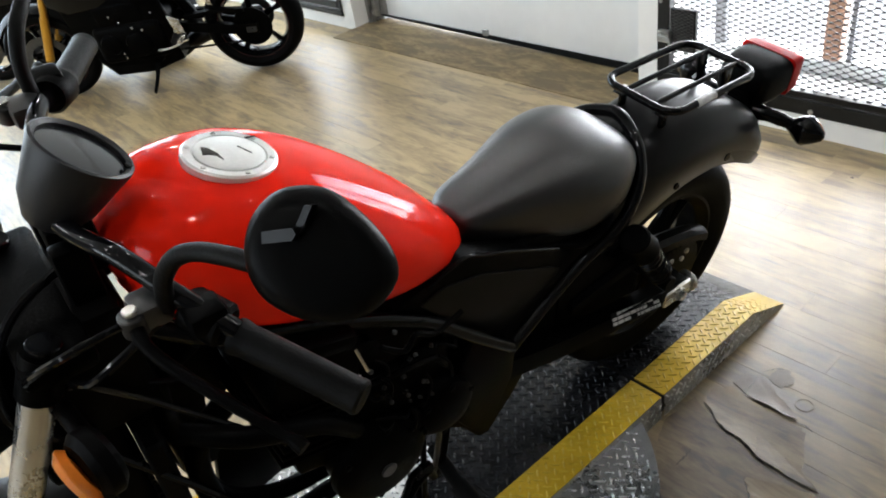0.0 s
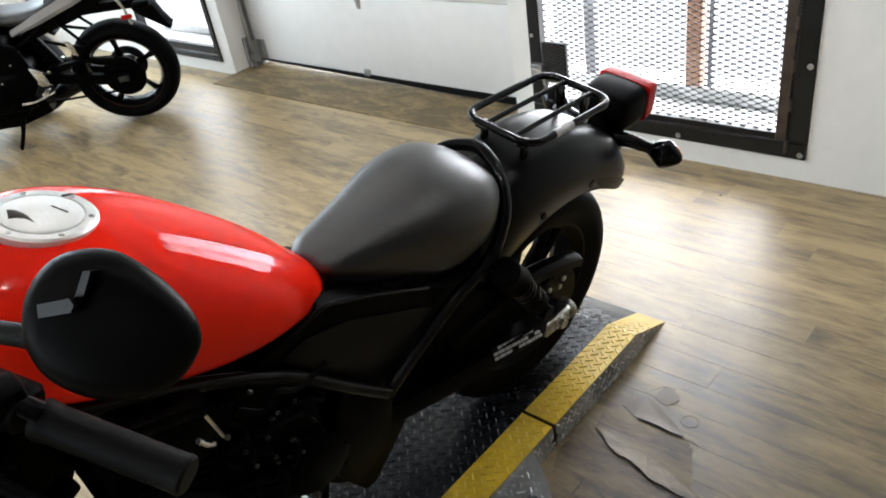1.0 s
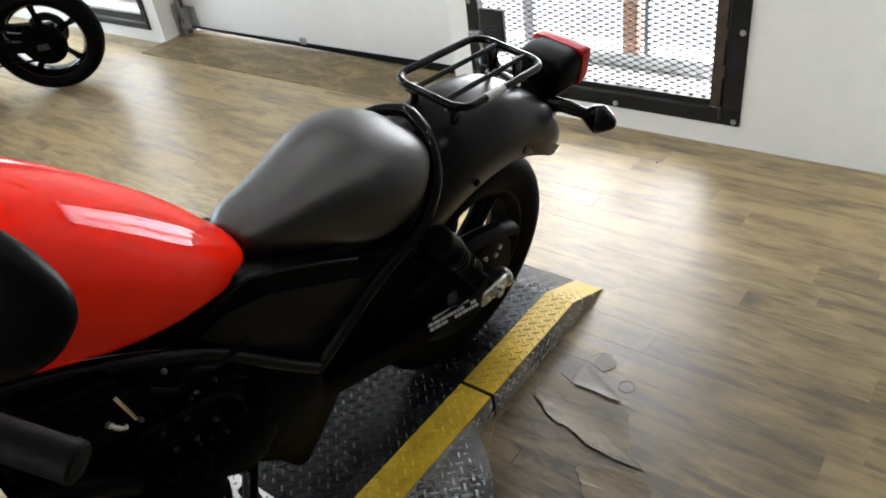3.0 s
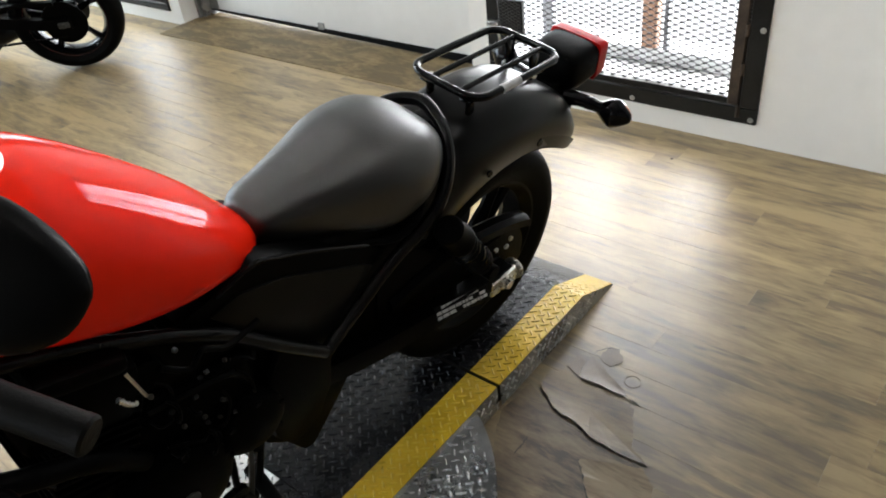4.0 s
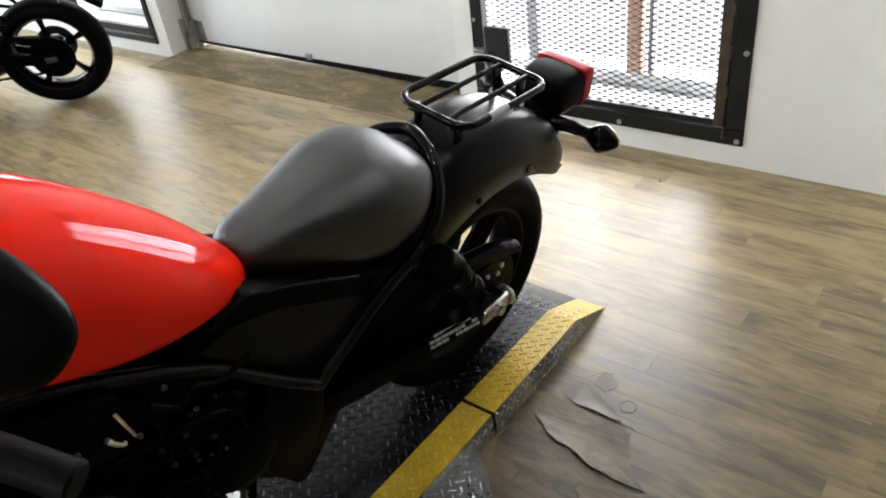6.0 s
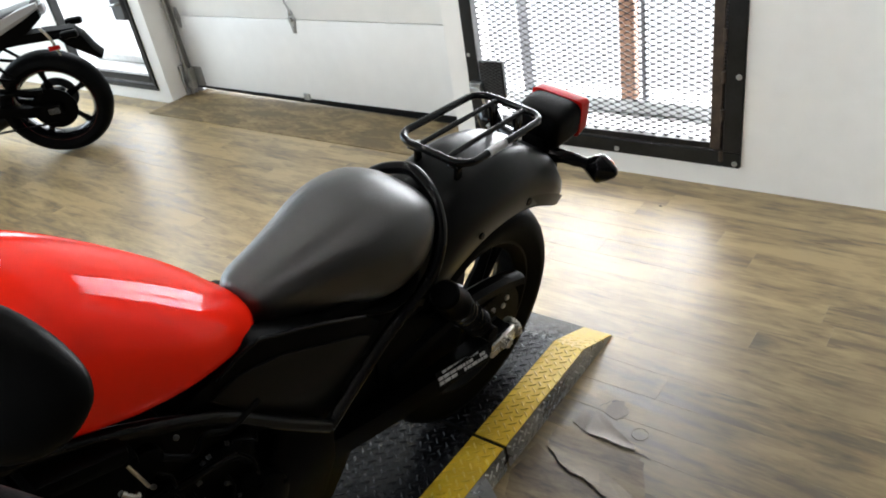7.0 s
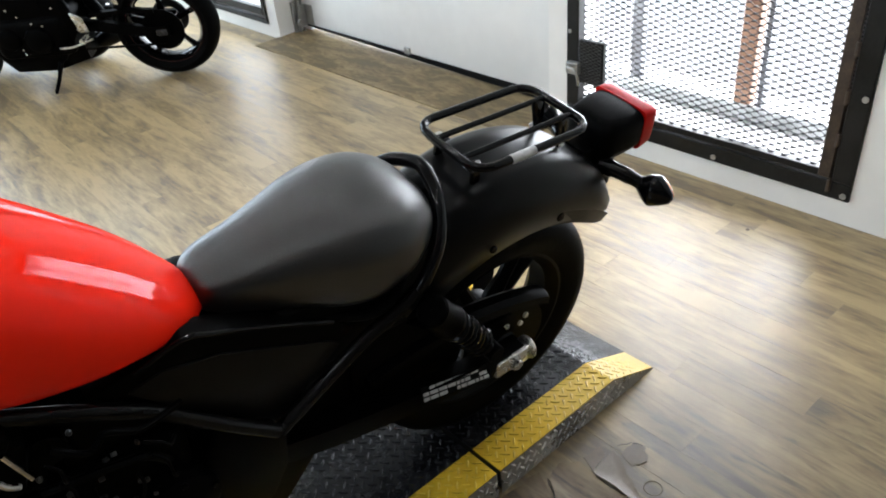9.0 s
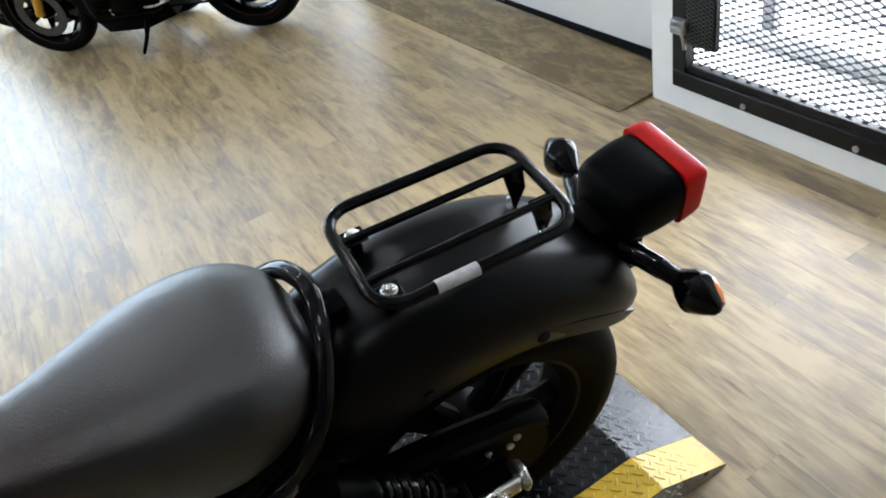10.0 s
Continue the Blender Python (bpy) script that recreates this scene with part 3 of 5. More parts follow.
def side_door():
    g = thing("glass_door", "black framed glass door with a dark lock box", "door", kind="structure")
    y0, y1, z0, z1, f = SIDE_Y0, SIDE_Y1, 0.082, GATE_Z1, 0.05
    part("frame_rail", box(WX - 0.012, WX + 0.05, y0, y1, z0, z0 + 0.035, 0.004), BLACKSTEEL, g)
    part("frame_post", box(WX - 0.012, WX + 0.05, y0, y0 + 0.03, z0 + 0.035, z1, 0.004), BLACKSTEEL, g)
    part("frame_post", box(WX - 0.012, WX + 0.05, y1 - 0.03, y1, z0 + 0.035, z1, 0.004), BLACKSTEEL, g)
    part("leaf_rail", box(WX + 0.002, WX + 0.045, y0 + 0.075, y1 - f - 0.01, z0 + 0.045, z0 + 0.095, 0.004), BLACKSTEEL, g)
    part("leaf_post", box(WX + 0.002, WX + 0.045, y0 + 0.055, y0 + 0.072, z0 + 0.045, z1, 0.003), BLACKSTEEL, g)
    part("lock_box", box(WX - 0.03, WX + 0.03, 4.845, 4.97, 0.56, 0.75, 0.005), LOCKGREY, g, "dark grey lock box")
    part("lever", tube([(WX - 0.03, 4.86, 0.665), (WX - 0.055, 4.87, 0.665), (WX - 0.055, 4.93, 0.66)], 0.009, 8), GALV, g, "steel lever handle")


side_door()

# porches outside the two doors
for nm, y0, y1 in (("porch", 0.6, 2.4), ("porch", 4.6, 6.8)):
    p = thing(nm, "white concrete porch step with a grey ledge outside the door", "porch", kind="structure")
    part("step", box(WX + 0.195, 3.58, y0, y1, -0.05, 0.085, 0.01), CONC, p)
    part("ledge", box(3.24, 3.36, y0, y1, 0.086, 0.155, 0.012), ALU, p, "grey stone ledge")
    if y0 < 2:
        part("post", box(3.245, 3.30, 1.575, 1.645, 0.156, 2.6, 0.004), BROWNPOST, p, "brown timber post")
        part("mullion", box(3.25, 3.29, 1.525, 1.545, 0.156, 2.6, 0.002), MULLION, p)
        part("mullion", box(3.25, 3.29, 2.11, 2.165, 0.156, 2.6, 0.002), MULLION, p, "pale grey window mullion")
    else:
        part("mullion", box(3.25, 3.29, 5.38, 5.46, 0.156, 2.6, 0.002), MULLION, p, "pale grey window mullion")

# ---- display platform with tread plate ----
PL_Y0, PL_Y1, PL_TOP = 1.022, 1.66, 0.075


def treads(u0, u1, v0, v1, place, pitch=0.0146, length=0.0245, width=0.0056, high=0.0026):
    """Raised lens-shaped bars on the rectangle u, v: each row slants the other way and is set half a step on; place maps u, v, height to the world."""
    bm = bmesh.new()
    nu, nv = max(1, round((u1 - u0) / pitch)), max(1, round((v1 - v0) / (2 * pitch)))
    for i in range(nu):
        for j in range(nv):
            cu, cv = u0 + (i + 0.5) * (u1 - u0) / nu, v0 + (j + (0.27 if i % 2 else 0.77)) * (v1 - v0) / nv
            if not v0 + 0.006 < cv < v1 - 0.006:
                continue
            a = radians(48 if i % 2 else -48)
            du, dv = math.cos(a), math.sin(a)
            L, Wd = length / 2, width / 2
            base = [(-L, 0), (-L * 0.5, -Wd * 0.85), (L * 0.5, -Wd * 0.85), (L, 0), (L * 0.5, Wd * 0.85), (-L * 0.5, Wd * 0.85)]
            q = [bm.verts.new(place(cu + du * s - dv * t, cv + dv * s + du * t, 0)) for s, t in base]
            r = [bm.verts.new(place(cu + du * s * 0.8 - dv * t * 0.45, cv + dv * s * 0.8 + du * t * 0.45, high)) for s, t in base]
            bm.faces.new(r)
            for k in range(6):
                bm.faces.new((q[k], q[(k + 1) % 6], r[(k + 1) % 6], r[k]))
    return bm


def deck_z(x):
    return PL_TOP if x < 1.655 else max(0.004, PL_TOP * (1.828 - x) / (1.828 - 1.655))


platform = thing("display_platform", "low tread-plate display platform with yellow edges and a sloped end", "platform")


def plate(name, x0, x1, y0, y1, material, label):
    xs = [x0, x1] if x1 <= 1.655 or x0 >= 1.655 else [x0, 1.655, x1]
    bm = bmesh.new()
    rows = [[bm.verts.new((x, y, deck_z(x))) for y in (y0, y1)] + [bm.verts.new((x, y, deck_z(x) - 0.004)) for y in (y1, y0)] for x in xs]
    for a, b in zip(rows, rows[1:]):
        for i in range(4):
            bm.faces.new((a[i], a[(i + 1) % 4], b[(i + 1) % 4], b[i]))
    bm.faces.new(rows[0])
    bm.faces.new(rows[-1])
    bars = treads(x0 + 0.004, x1 - 0.004, y0 + 0.003, y1 - 0.003, lambda u, v, h: (u, v, deck_z(u) + h))
    ob = part(name, bm, material, platform, label, 20)
    tagged(part("tread_pattern", bars, {PLATEBLACK: TREADTOP, PLATEYELLOW: YELLOWTREAD}.get(material, ALUTREAD), ob, "", 20), kind="stuff")
    return ob


EDGE = 0.092
for x0, x1 in ((-0.75, 1.234), (1.246, 1.826)):
    if x0 < 0:
        plate("deck_plate", x0, 0.10, PL_Y0 + EDGE, PL_Y1 - EDGE, PLATEBLACK, "black tread plate")
        plate("deck_plate", 0.102, 0.735, PL_Y0 + EDGE, 1.268, PLATEBLACK, "black tread plate")
        plate("deck_plate", 0.552, 0.735, 1.27, PL_Y1 - EDGE, GLAREPLATE, "tread plate coloured near white for glare")
        plate("deck_plate", 0.102, 0.55, 1.27, PL_Y1 - EDGE, PLATEALU, "bare grey tread plate")
        plate("deck_plate", 0.737, x1, PL_Y0 + EDGE, PL_Y1 - EDGE, PLATEBLACK, "black tread plate")
    else:
        plate("deck_plate", x0, x1, PL_Y0 + EDGE, PL_Y1 - EDGE, PLATEBLACK, "black tread plate")
    plate("edge_strip", x0, x1, PL_Y0, PL_Y0 + EDGE - 0.0006, PLATEYELLOW, "worn yellow tread-plate edge")
    plate("edge_strip", x0, x1, PL_Y1 - EDGE + 0.0006, PL_Y1, PLATEYELLOW, "worn yellow tread-plate edge")
    for ys, s in ((PL_Y0, -1), (PL_Y1, 1)):
        bm = bmesh.new()
        xs = [x0] + ([1.655] if x1 > 1.655 else []) + [x1]
        top = [bm.verts.new((x, ys + s * 0.001, deck_z(x) - 0.0015)) for x in xs]
        low = [bm.verts.new((x, ys + s * 0.002, 0.0)) for x in xs]
        for i in range(len(xs) - 1):
            bm.faces.new((top[i], top[i + 1], low[i + 1], low[i]))
        bars = treads(x0 + 0.004, min(x1, 1.70), 0.004, PL_TOP - 0.006, lambda u, v, h, ys=ys, s=s: (u, ys + s * (0.0015 + h), v * deck_z(u) / PL_TOP))
        side = part("side_plate", bm, PLATEALU, platform, "bare tread-plate side", 20)
        tagged(part("tread_pattern", bars, ALUTREAD, side, "", 20), kind="stuff")
part("frame", box(-0.74, 1.225, PL_Y0 + 0.01, PL_Y1 - 0.01, 0.003, 0.066, 0), GAP, platform)
part("frame", box(1.252, 1.60, PL_Y0 + 0.01, PL_Y1 - 0.01, 0.003, 0.066, 0), GAP, platform)

TC, TR, TZ = (0.70, 1.287), 0.524, 0.056
turn = thing("turntable", "round bare tread-plate turntable under the platform", "turntable")
bm = revolve([(0.0, 0.02), (0.0, TR), (0.008, TR), (0.008, 0.02)], 96, axis_to((TC[0], TC[1], TZ - 0.008), (0, 0, 1)))


def in_disc(u, v, h):
    return (u, v, TZ + h)


bars = treads(TC[0] - TR, TC[0] + TR, TC[1] - TR, PL_Y0 - 0.004, in_disc, 0.0160, 0.027, 0.0066, 0.0030)
out = [v for v in bars.verts if (v.co.x - TC[0]) ** 2 + (v.co.y - TC[1]) ** 2 > (TR - 0.018) ** 2]
bmesh.ops.delete(bars, geom=out, context="VERTS")
top = part("top_plate", bm, PLATEALU, turn, "bare tread-plate disc", 20)
tagged(part("tread_pattern", bars, ALUTREAD, top, "", 20), kind="stuff")
part("drum", revolve([(0, 0.05), (0, TR - 0.05), (TZ - 0.012, TR - 0.05), (TZ - 0.012, 0.05)], 64, axis_to((TC[0], TC[1], 0.002), (0, 0, 1))), GAP, turn)
part("bolt", disc((0.785, 0.985, TZ), (0, 0, 1), 0.010, 0.004, 10), GALV, turn)
part("bolt", disc((1.135, 1.035, TZ), (0, 0, 1), 0.008, 0.003, 10), GAP, turn)

# ---- red motorcycle ----
BIKE = Matrix.Translation((1.35, 1.073, 0.855)) @ pose(0, 0, 0, 12, 0, -4) @ Matrix.Translation((-1.35, 0, -0.855))
bike = thing("motorcycle", "red and black cruiser motorcycle leaning on its side stand", "motorcycle", BIKE)


def both(name, make, material, label=""):
    """The same part on the near and on the far side."""
    for s in (-1, 1):
        bm = make(1)
        if s > 0:
            bm = moved(bm, Matrix.Diagonal((1, -1, 1, 1)))
        part(name, bm, material, bike, label)


def tyre_profile(r, half, rim):
    pts = []
    for k in range(13):
        a = -math.pi / 2 + math.pi * k / 12
        pts.append((half * math.sin(a), rim + 0.035 + (r - rim - 0.035) * abs(math.cos(a)) ** 0.82))
    return [(-half * 0.72, rim)] + pts + [(half * 0.72, rim)]


def wheel(parent, c, r, half, rim, spokes, m, tone=GLOSS, grooves=True):
    w = part("wheel", revolve([(-half * 0.74, rim - 0.004), (-half * 0.74, rim + 0.012), (-half * 0.5, rim - 0.002), (half * 0.5, rim - 0.002), (half * 0.74, rim + 0.012), (half * 0.74, rim - 0.004), (half * 0.4, rim - 0.024), (-half * 0.4, rim - 0.024)], 56, m), tone, parent, "black cast alloy wheel")
    part("tyre", revolve(tyre_profile(r, half, rim), 72, m), RUBBER, w)
    for k in range(spokes):
        for off in (-7, 7):
            a = radians(360 * k / spokes + off)
            a2 = radians(360 * k / spokes + off * 1.25)
            p = Vector((math.cos(a) * 0.045, 0, math.sin(a) * 0.045))
            q = Vector((math.cos(a2) * (rim - 0.015), 0, math.sin(a2) * (rim - 0.015)))
            part("spoke", moved(tube([p, (p + q) / 2 + Vector((0, -0.006, 0)), q], [0.019, 0.016, 0.018], 8, 3), m), tone, w)
    part("hub", revolve([(-0.06, 0.001), (-0.06, 0.03), (-0.035, 0.055), (0.035, 0.055), (0.06, 0.03), (0.06, 0.001)], 28, m), tone, w)
    return w


AXLE = Vector((1.339, 0, 0.362))
wheel(bike, AXLE, 0.302, 0.068, 0.205, 5, Matrix.Translation(AXLE) @ pose(0, 0, 0, 0, 20, 0), WHEELBLACK)
part("rear_brake_disc", revolve([(-0.002, 0.062), (-0.002, 0.122), (0.002, 0.122), (0.002, 0.062)], 48, Matrix.Translation(AXLE + Vector((0, 0.088, 0)))), DARKSTEEL, bike, "dull steel brake disc")
FRONT = Vector((-0.15, 0, 0.37))
wheel(bike, FRONT, 0.312, 0.066, 0.205, 5, Matrix.Translation(FRONT), WHEELBLACK)

# rear fender: a shell swept round the wheel
rings = []
for row in along([(128, 0.448, 0.350, 0.114), (110, 0.468, 0.342, 0.117), (85, 0.460, 0.336, 0.117), (60, 0.434, 0.338, 0.111), (50, 0.412, 0.346, 0.103), (45, 0.402, 0.352, 0.094)], 26):
    a, ro, ri, hw = radians(row[0]), row[1], row[2], row[3]
    ring = []
    for inset in (0, 0.006):
        side = []
        for k in range(15):
            u = -1 + 2 * k / 14
            y = (hw - inset) * math.copysign(min(1, abs(u) * 1.28), u)
            t = max(0, (abs(u) - 0.35) / 0.65)
            rr = (ro - inset) - (ro - ri) * t ** 2.2 - 0.012 * abs(u) ** 2
            side.append((AXLE.x + rr * math.cos(a), y * (1 - 0.06 * t), AXLE.z + rr * math.sin(a)))
        ring += side if not inset else side[::-1]
    rings.append(ring)
part("rear_fender", loft(rings), MATTE, bike, "matte black steel rear fender", 50)

# seat
rings = []
for l, top, low, hw in along([(0.738, 0.812, 0.790, 0.022), (0.746, 0.834, 0.776, 0.044), (0.772, 0.846, 0.764, 0.064), (0.83, 0.856, 0.745, 0.082), (0.90, 0.870, 0.722, 0.107), (0.955, 0.880, 0.706, 0.129), (1.005, 0.886, 0.704, 0.137), (1.055, 0.883, 0.722, 0.134), (1.09, 0.873, 0.745, 0.121), (1.12, 0.857, 0.772, 0.098), (1.138, 0.840, 0.795, 0.066), (1.146, 0.826, 0.805, 0.035)], 40):
    rings.append(egg(l, low, top, hw, 36, 2.6, 0.44))
part("seat", loft(rings), SEATV, bike, "black vinyl solo seat", 60)
rings = []
for l, top, low, hw in along([(0.78, 0.772, 0.755, 0.055), (0.90, 0.735, 0.712, 0.10), (0.98, 0.715, 0.694, 0.130), (1.04, 0.745, 0.72, 0.130), (1.08, 0.80, 0.775, 0.09)], 16):
    rings.append(egg(l, low, top, hw, 20, 4, 0.5))
part("seat_base", loft(rings), PLASTIC, bike, "black plastic seat base", 60)

# fuel tank
rings = []
for l, top, low, hw in along([(0.222, 1.060, 1.000, 0.030), (0.238, 1.088, 0.975, 0.078), (0.275, 1.110, 0.950, 0.118), (0.34, 1.116, 0.918, 0.144), (0.42, 1.104, 0.880, 0.153), (0.50, 1.066, 0.846, 0.151), (0.58, 1.004, 0.822, 0.138), (0.65, 0.938, 0.808, 0.115), (0.692, 0.892, 0.800, 0.094), (0.720, 0.856, 0.794, 0.074), (0.740, 0.832, 0.790, 0.048), (0.753, 0.812, 0.788, 0.027), (0.760, 0.800, 0.789, 0.012)], 52):
    rings.append(egg(l, low, top, hw, 48, 2.4 + 0.5 * max(0, min(1, (0.62 - l) / 0.25)), 0.25))
tank = part("fuel_tank", loft(rings), REDPAINT, bike, "glossy red teardrop fuel tank", 60)

# fuel cap
CAPN = Vector((0.27, -0.02, 0.963)).normalized()
CAPP = Vector((0.401, -0.009, 1.1045))
cap = part("fuel_cap", revolve([(-0.01, 0.03), (-0.01, 0.060), (0.004, 0.060), (0.007, 0.057), (0.007, 0.047), (0.003, 0.045), (0.003, 0.03)], 48, axis_to(CAPP, CAPN)), CAPMETAL, tank, "brushed metal filler cap")
part("lid", revolve([(0.0, 0.0005), (0.0, 0.044), (0.007, 0.044), (0.0085, 0.041), (0.0095, 0.0005)], 40, axis_to(CAPP, CAPN)), CAPMETAL, tank)
capm = axis_to(CAPP, CAPN)
part("key_recess", moved(prism([(-0.034, -0.010), (-0.026, -0.008), (-0.016, 0.004), (-0.010, 0.022), (-0.018, 0.012), (-0.026, 0.009), (-0.034, 0.010)], 0.0086, 0.0096, 0.0002), capm), GAP, tank, "dark finger recess")
part("lid_mark", moved(prism([(0.011, -0.012), (0.0125, -0.013), (0.027, 0.004), (0.0255, 0.005)], 0.0085, 0.0096, 0), capm), GAP, tank)
part("cap_tab", moved(box(0.036, 0.050, 0.0072, 0.0085, -0.030, -0.026, 0.0004), capm @ pose(0, 0, 0, 0, 18, 0)), GAP, tank)
for k in range(6):
    a = radians(60 * k + 15)
    part("cap_screw", moved(disc((0.052 * math.cos(a), 0.006, 0.052 * math.sin(a)), (0, 1, 0), 0.0035, 0.002, 10, 0.0005), capm), SILVER, tank)

# gauge pod
GN = Vector((0.62, -0.10, 0.74)).normalized()
GP = Vector((0.243, -0.008, 1.184))
gm = axis_to(GP, GN) @ Matrix.Scale(0.93, 4)
gauge = part("gauge_housing", revolve([(-0.10, 0.001), (-0.10, 0.030), (-0.07, 0.046), (-0.02, 0.057), (0.0, 0.0615), (0.006, 0.0615), (0.008, 0.058), (0.004, 0.053), (-0.004, 0.052), (-0.004, 0.001)], 48, gm), GAUGEBODY, bike, "black round gauge housing")
part("gauge_glass", revolve([(-0.003, 0.0005), (-0.003, 0.052), (0.0, 0.051), (0.0015, 0.03), (0.002, 0.0005)], 40, gm), GLASSBLACK, gauge, "dark glass gauge face")
part("gauge_bezel_button", moved(disc((0.05, 0.004, -0.02), (0, 1, 0), 0.006, 0.004, 12), gm), PLASTIC, gauge)
part("gauge_bracket", box(0.17, 0.225, -0.022, 0.022, 1.03, 1.11, 0.008, 2), PLASTIC, bike)

# steering head, bars and forks
BARTILT = Matrix.Translation((0.351, -0.379, 1.042)) @ pose(0, 0, 0, 6, 0, 0) @ Matrix.Translation((-0.351, 0.379, -1.042))


def bar_pair(name, make, material, label=""):
    """A part on both ends of the bars; the far end is tilted to fit the camera's view."""
    for s in (-1, 1):
        bm = make(1)
        if s > 0:
            bm = moved(moved(bm, Matrix.Diagonal((1, -1, 1, 1))), BARTILT)
        part(name, bm, material, bike, label)


part("triple_clamp", join(box(0.085, 0.165, -0.135, 0.135, 1.000, 1.032, 0.010, 2), box(0.055, 0.125, -0.135, 0.135, 0.845, 0.875, 0.010, 2)), CASTING, bike)
BARS = [(0.19, 0, 1.085), (0.20, -0.06, 1.092), (0.222, -0.13, 1.110), (0.252, -0.20, 1.094), (0.285, -0.255, 1.070), (0.351, -0.379, 1.042)]
part("handlebar", moved(tube(BARS[-2::-1] + [(x, -y, z) for x, y, z in BARS[1:-1]], 0.0115, 12), BARTILT), GLOSS, bike, "gloss black handlebar")
both("riser", lambda s: box(0.165, 0.205, -0.062, -0.034, 1.02, 1.108, 0.008, 2), CASTING)


def grip_mesh(s):
    a, b = Vector((0.283, -0.252, 1.071)), Vector((0.352, -0.381, 1.0415))
    d = (b - a).normalized()
    L = (b - a).length
    prof = [(0, 0.001), (0, 0.0200), (0.003, 0.0205), (0.010, 0.0195)] + [(0.014 + k * (L - 0.024) / 24, 0.0186 + 0.00015 * (k % 2)) for k in range(25)] + [(L - 0.007, 0.0192), (L - 0.003, 0.0192), (L, 0.0165), (L + 0.001, 0.001)]
    return revolve(prof, 24, axis_to(a, d))


bar_pair("grip", grip_mesh, GRIP, "satin black rubber grip")
bar_pair("switch_housing", lambda s: join(revolve([(0, 0.001), (0, 0.021), (0.006, 0.025), (0.045, 0.025), (0.05, 0.02), (0.05, 0.001)], 20, axis_to((0.256, -0.203, 1.092), (0.5, -0.82, -0.3))), box(0.245, 0.285, -0.25, -0.215, 1.085, 1.112, 0.006, 2)), PLASTIC)
bar_pair("lever_perch", lambda s: join(box(0.205, 0.245, -0.205, -0.165, 1.080, 1.112, 0.008, 2), disc((0.205, -0.195, 1.082), (0, 0, 1), 0.014, 0.026)), DARKSTEEL)
bar_pair("lever", lambda s: tube([(0.205, -0.195, 1.095), (0.205, -0.235, 1.088), (0.235, -0.30, 1.062), (0.272, -0.365, 1.035), (0.280, -0.385, 1.028)], [0.008, 0.007, 0.0065, 0.006, 0.008], 10), CASTING, "black hand lever")
bar_pair("lever_bolt", lambda s: disc((0.205, -0.195, 1.108), (0, 0, 1), 0.008, 0.007, 8), SILVER)
bar_pair("mirror_stem", lambda s: tube([(0.240, -0.200, 1.100), (0.240, -0.209, 1.128), (0.245, -0.216, 1.154), (0.257, -0.230, 1.180), (0.273, -0.250, 1.193), (0.291, -0.285, 1.202), (0.309, -0.320, 1.206), (0.325, -0.345, 1.212)], 0.0095, 12), GRIP, "black mirror stem")
MN = Vector((-0.553, -0.553, 0.623)).normalized()
MU = Vector((0.66, -0.75, -0.06))
MU = (MU - MN * MU.dot(MN)).normalized()
MV = MN.cross(MU)
MC = Vector((0.344, -0.358, 1.229))


MIRROR_EDGE = [(-0.0655, 0.002), (-0.0598, 0.026), (-0.044, 0.0455), (-0.022, 0.0535), (-0.002, 0.0535), (0.0165, 0.0465), (0.040, 0.0315), (0.0595, 0.013), (0.0675, -0.003), (0.0665, -0.018), (0.0535, -0.0405), (0.028, -0.0555), (-0.004, -0.059), (-0.030, -0.053), (-0.048, -0.042), (-0.0615, -0.022)]


def mirror_mesh(s):
    edge = spline([(u, v, 0) for u, v in MIRROR_EDGE], 3, True)
    rings = []
    for hgt, k in ((-0.010, 0.92), (-0.009, 0.97), (-0.004, 1.0), (0.002, 0.985), (0.008, 0.935), (0.0135, 0.86), (0.0165, 0.78), (0.0185, 0.66), (0.0195, 0.4), (0.0200, 0.1)):
        rings.append([MC + MN * hgt + MU * p.x * k + MV * p.y * k for p in edge])
    return loft(rings)


bar_pair("mirror", mirror_mesh, MIRRORBACK, "oval mirror with black plastic back")
TILT = Vector((-0.82, -0.285, 0.495)).normalized()


def mirror_rib(poly, facing, base, rise):
    """A raised facet added to the mirror's back to show a highlight: its top leans towards facing."""
    bm = bmesh.new()
    su, sv = -facing.dot(MU) / facing.dot(MN), -facing.dot(MV) / facing.dot(MN)
    cu, cv = sum(p[0] for p in poly) / len(poly), sum(p[1] for p in poly) / len(poly)
    top = [bm.verts.new(MC + MU * u + MV * v + MN * (rise + su * (u - cu) + sv * (v - cv))) for u, v in poly]
    low = [bm.verts.new(MC + MU * u + MV * v + MN * base) for u, v in poly]
    bm.faces.new(top)
    n = len(poly)
    for i in range(n):
        bm.faces.new((top[i], top[(i + 1) % n], low[(i + 1) % n], low[i]))
    return bm


# chevron highlight put into the shape, outlined to fit the camera's view
CHEVRON = [[(-0.0449, 0.0114), (-0.0436, 0.0014), (-0.0147, 0.0092), (-0.0120, 0.0150), (-0.0161, 0.0196)], [(-0.0161, 0.0196), (-0.0147, 0.0092), (-0.009, 0.0193), (-0.0024, 0.040), (-0.0093, 0.039)]]
for poly in CHEVRON:
    bar_pair("highlight_facet", lambda s, poly=poly: mirror_rib(poly, TILT, 0.006, 0.0268), FACET)


def fork_at(h):
    return 0.102 + (h - 1.0) * 0.48


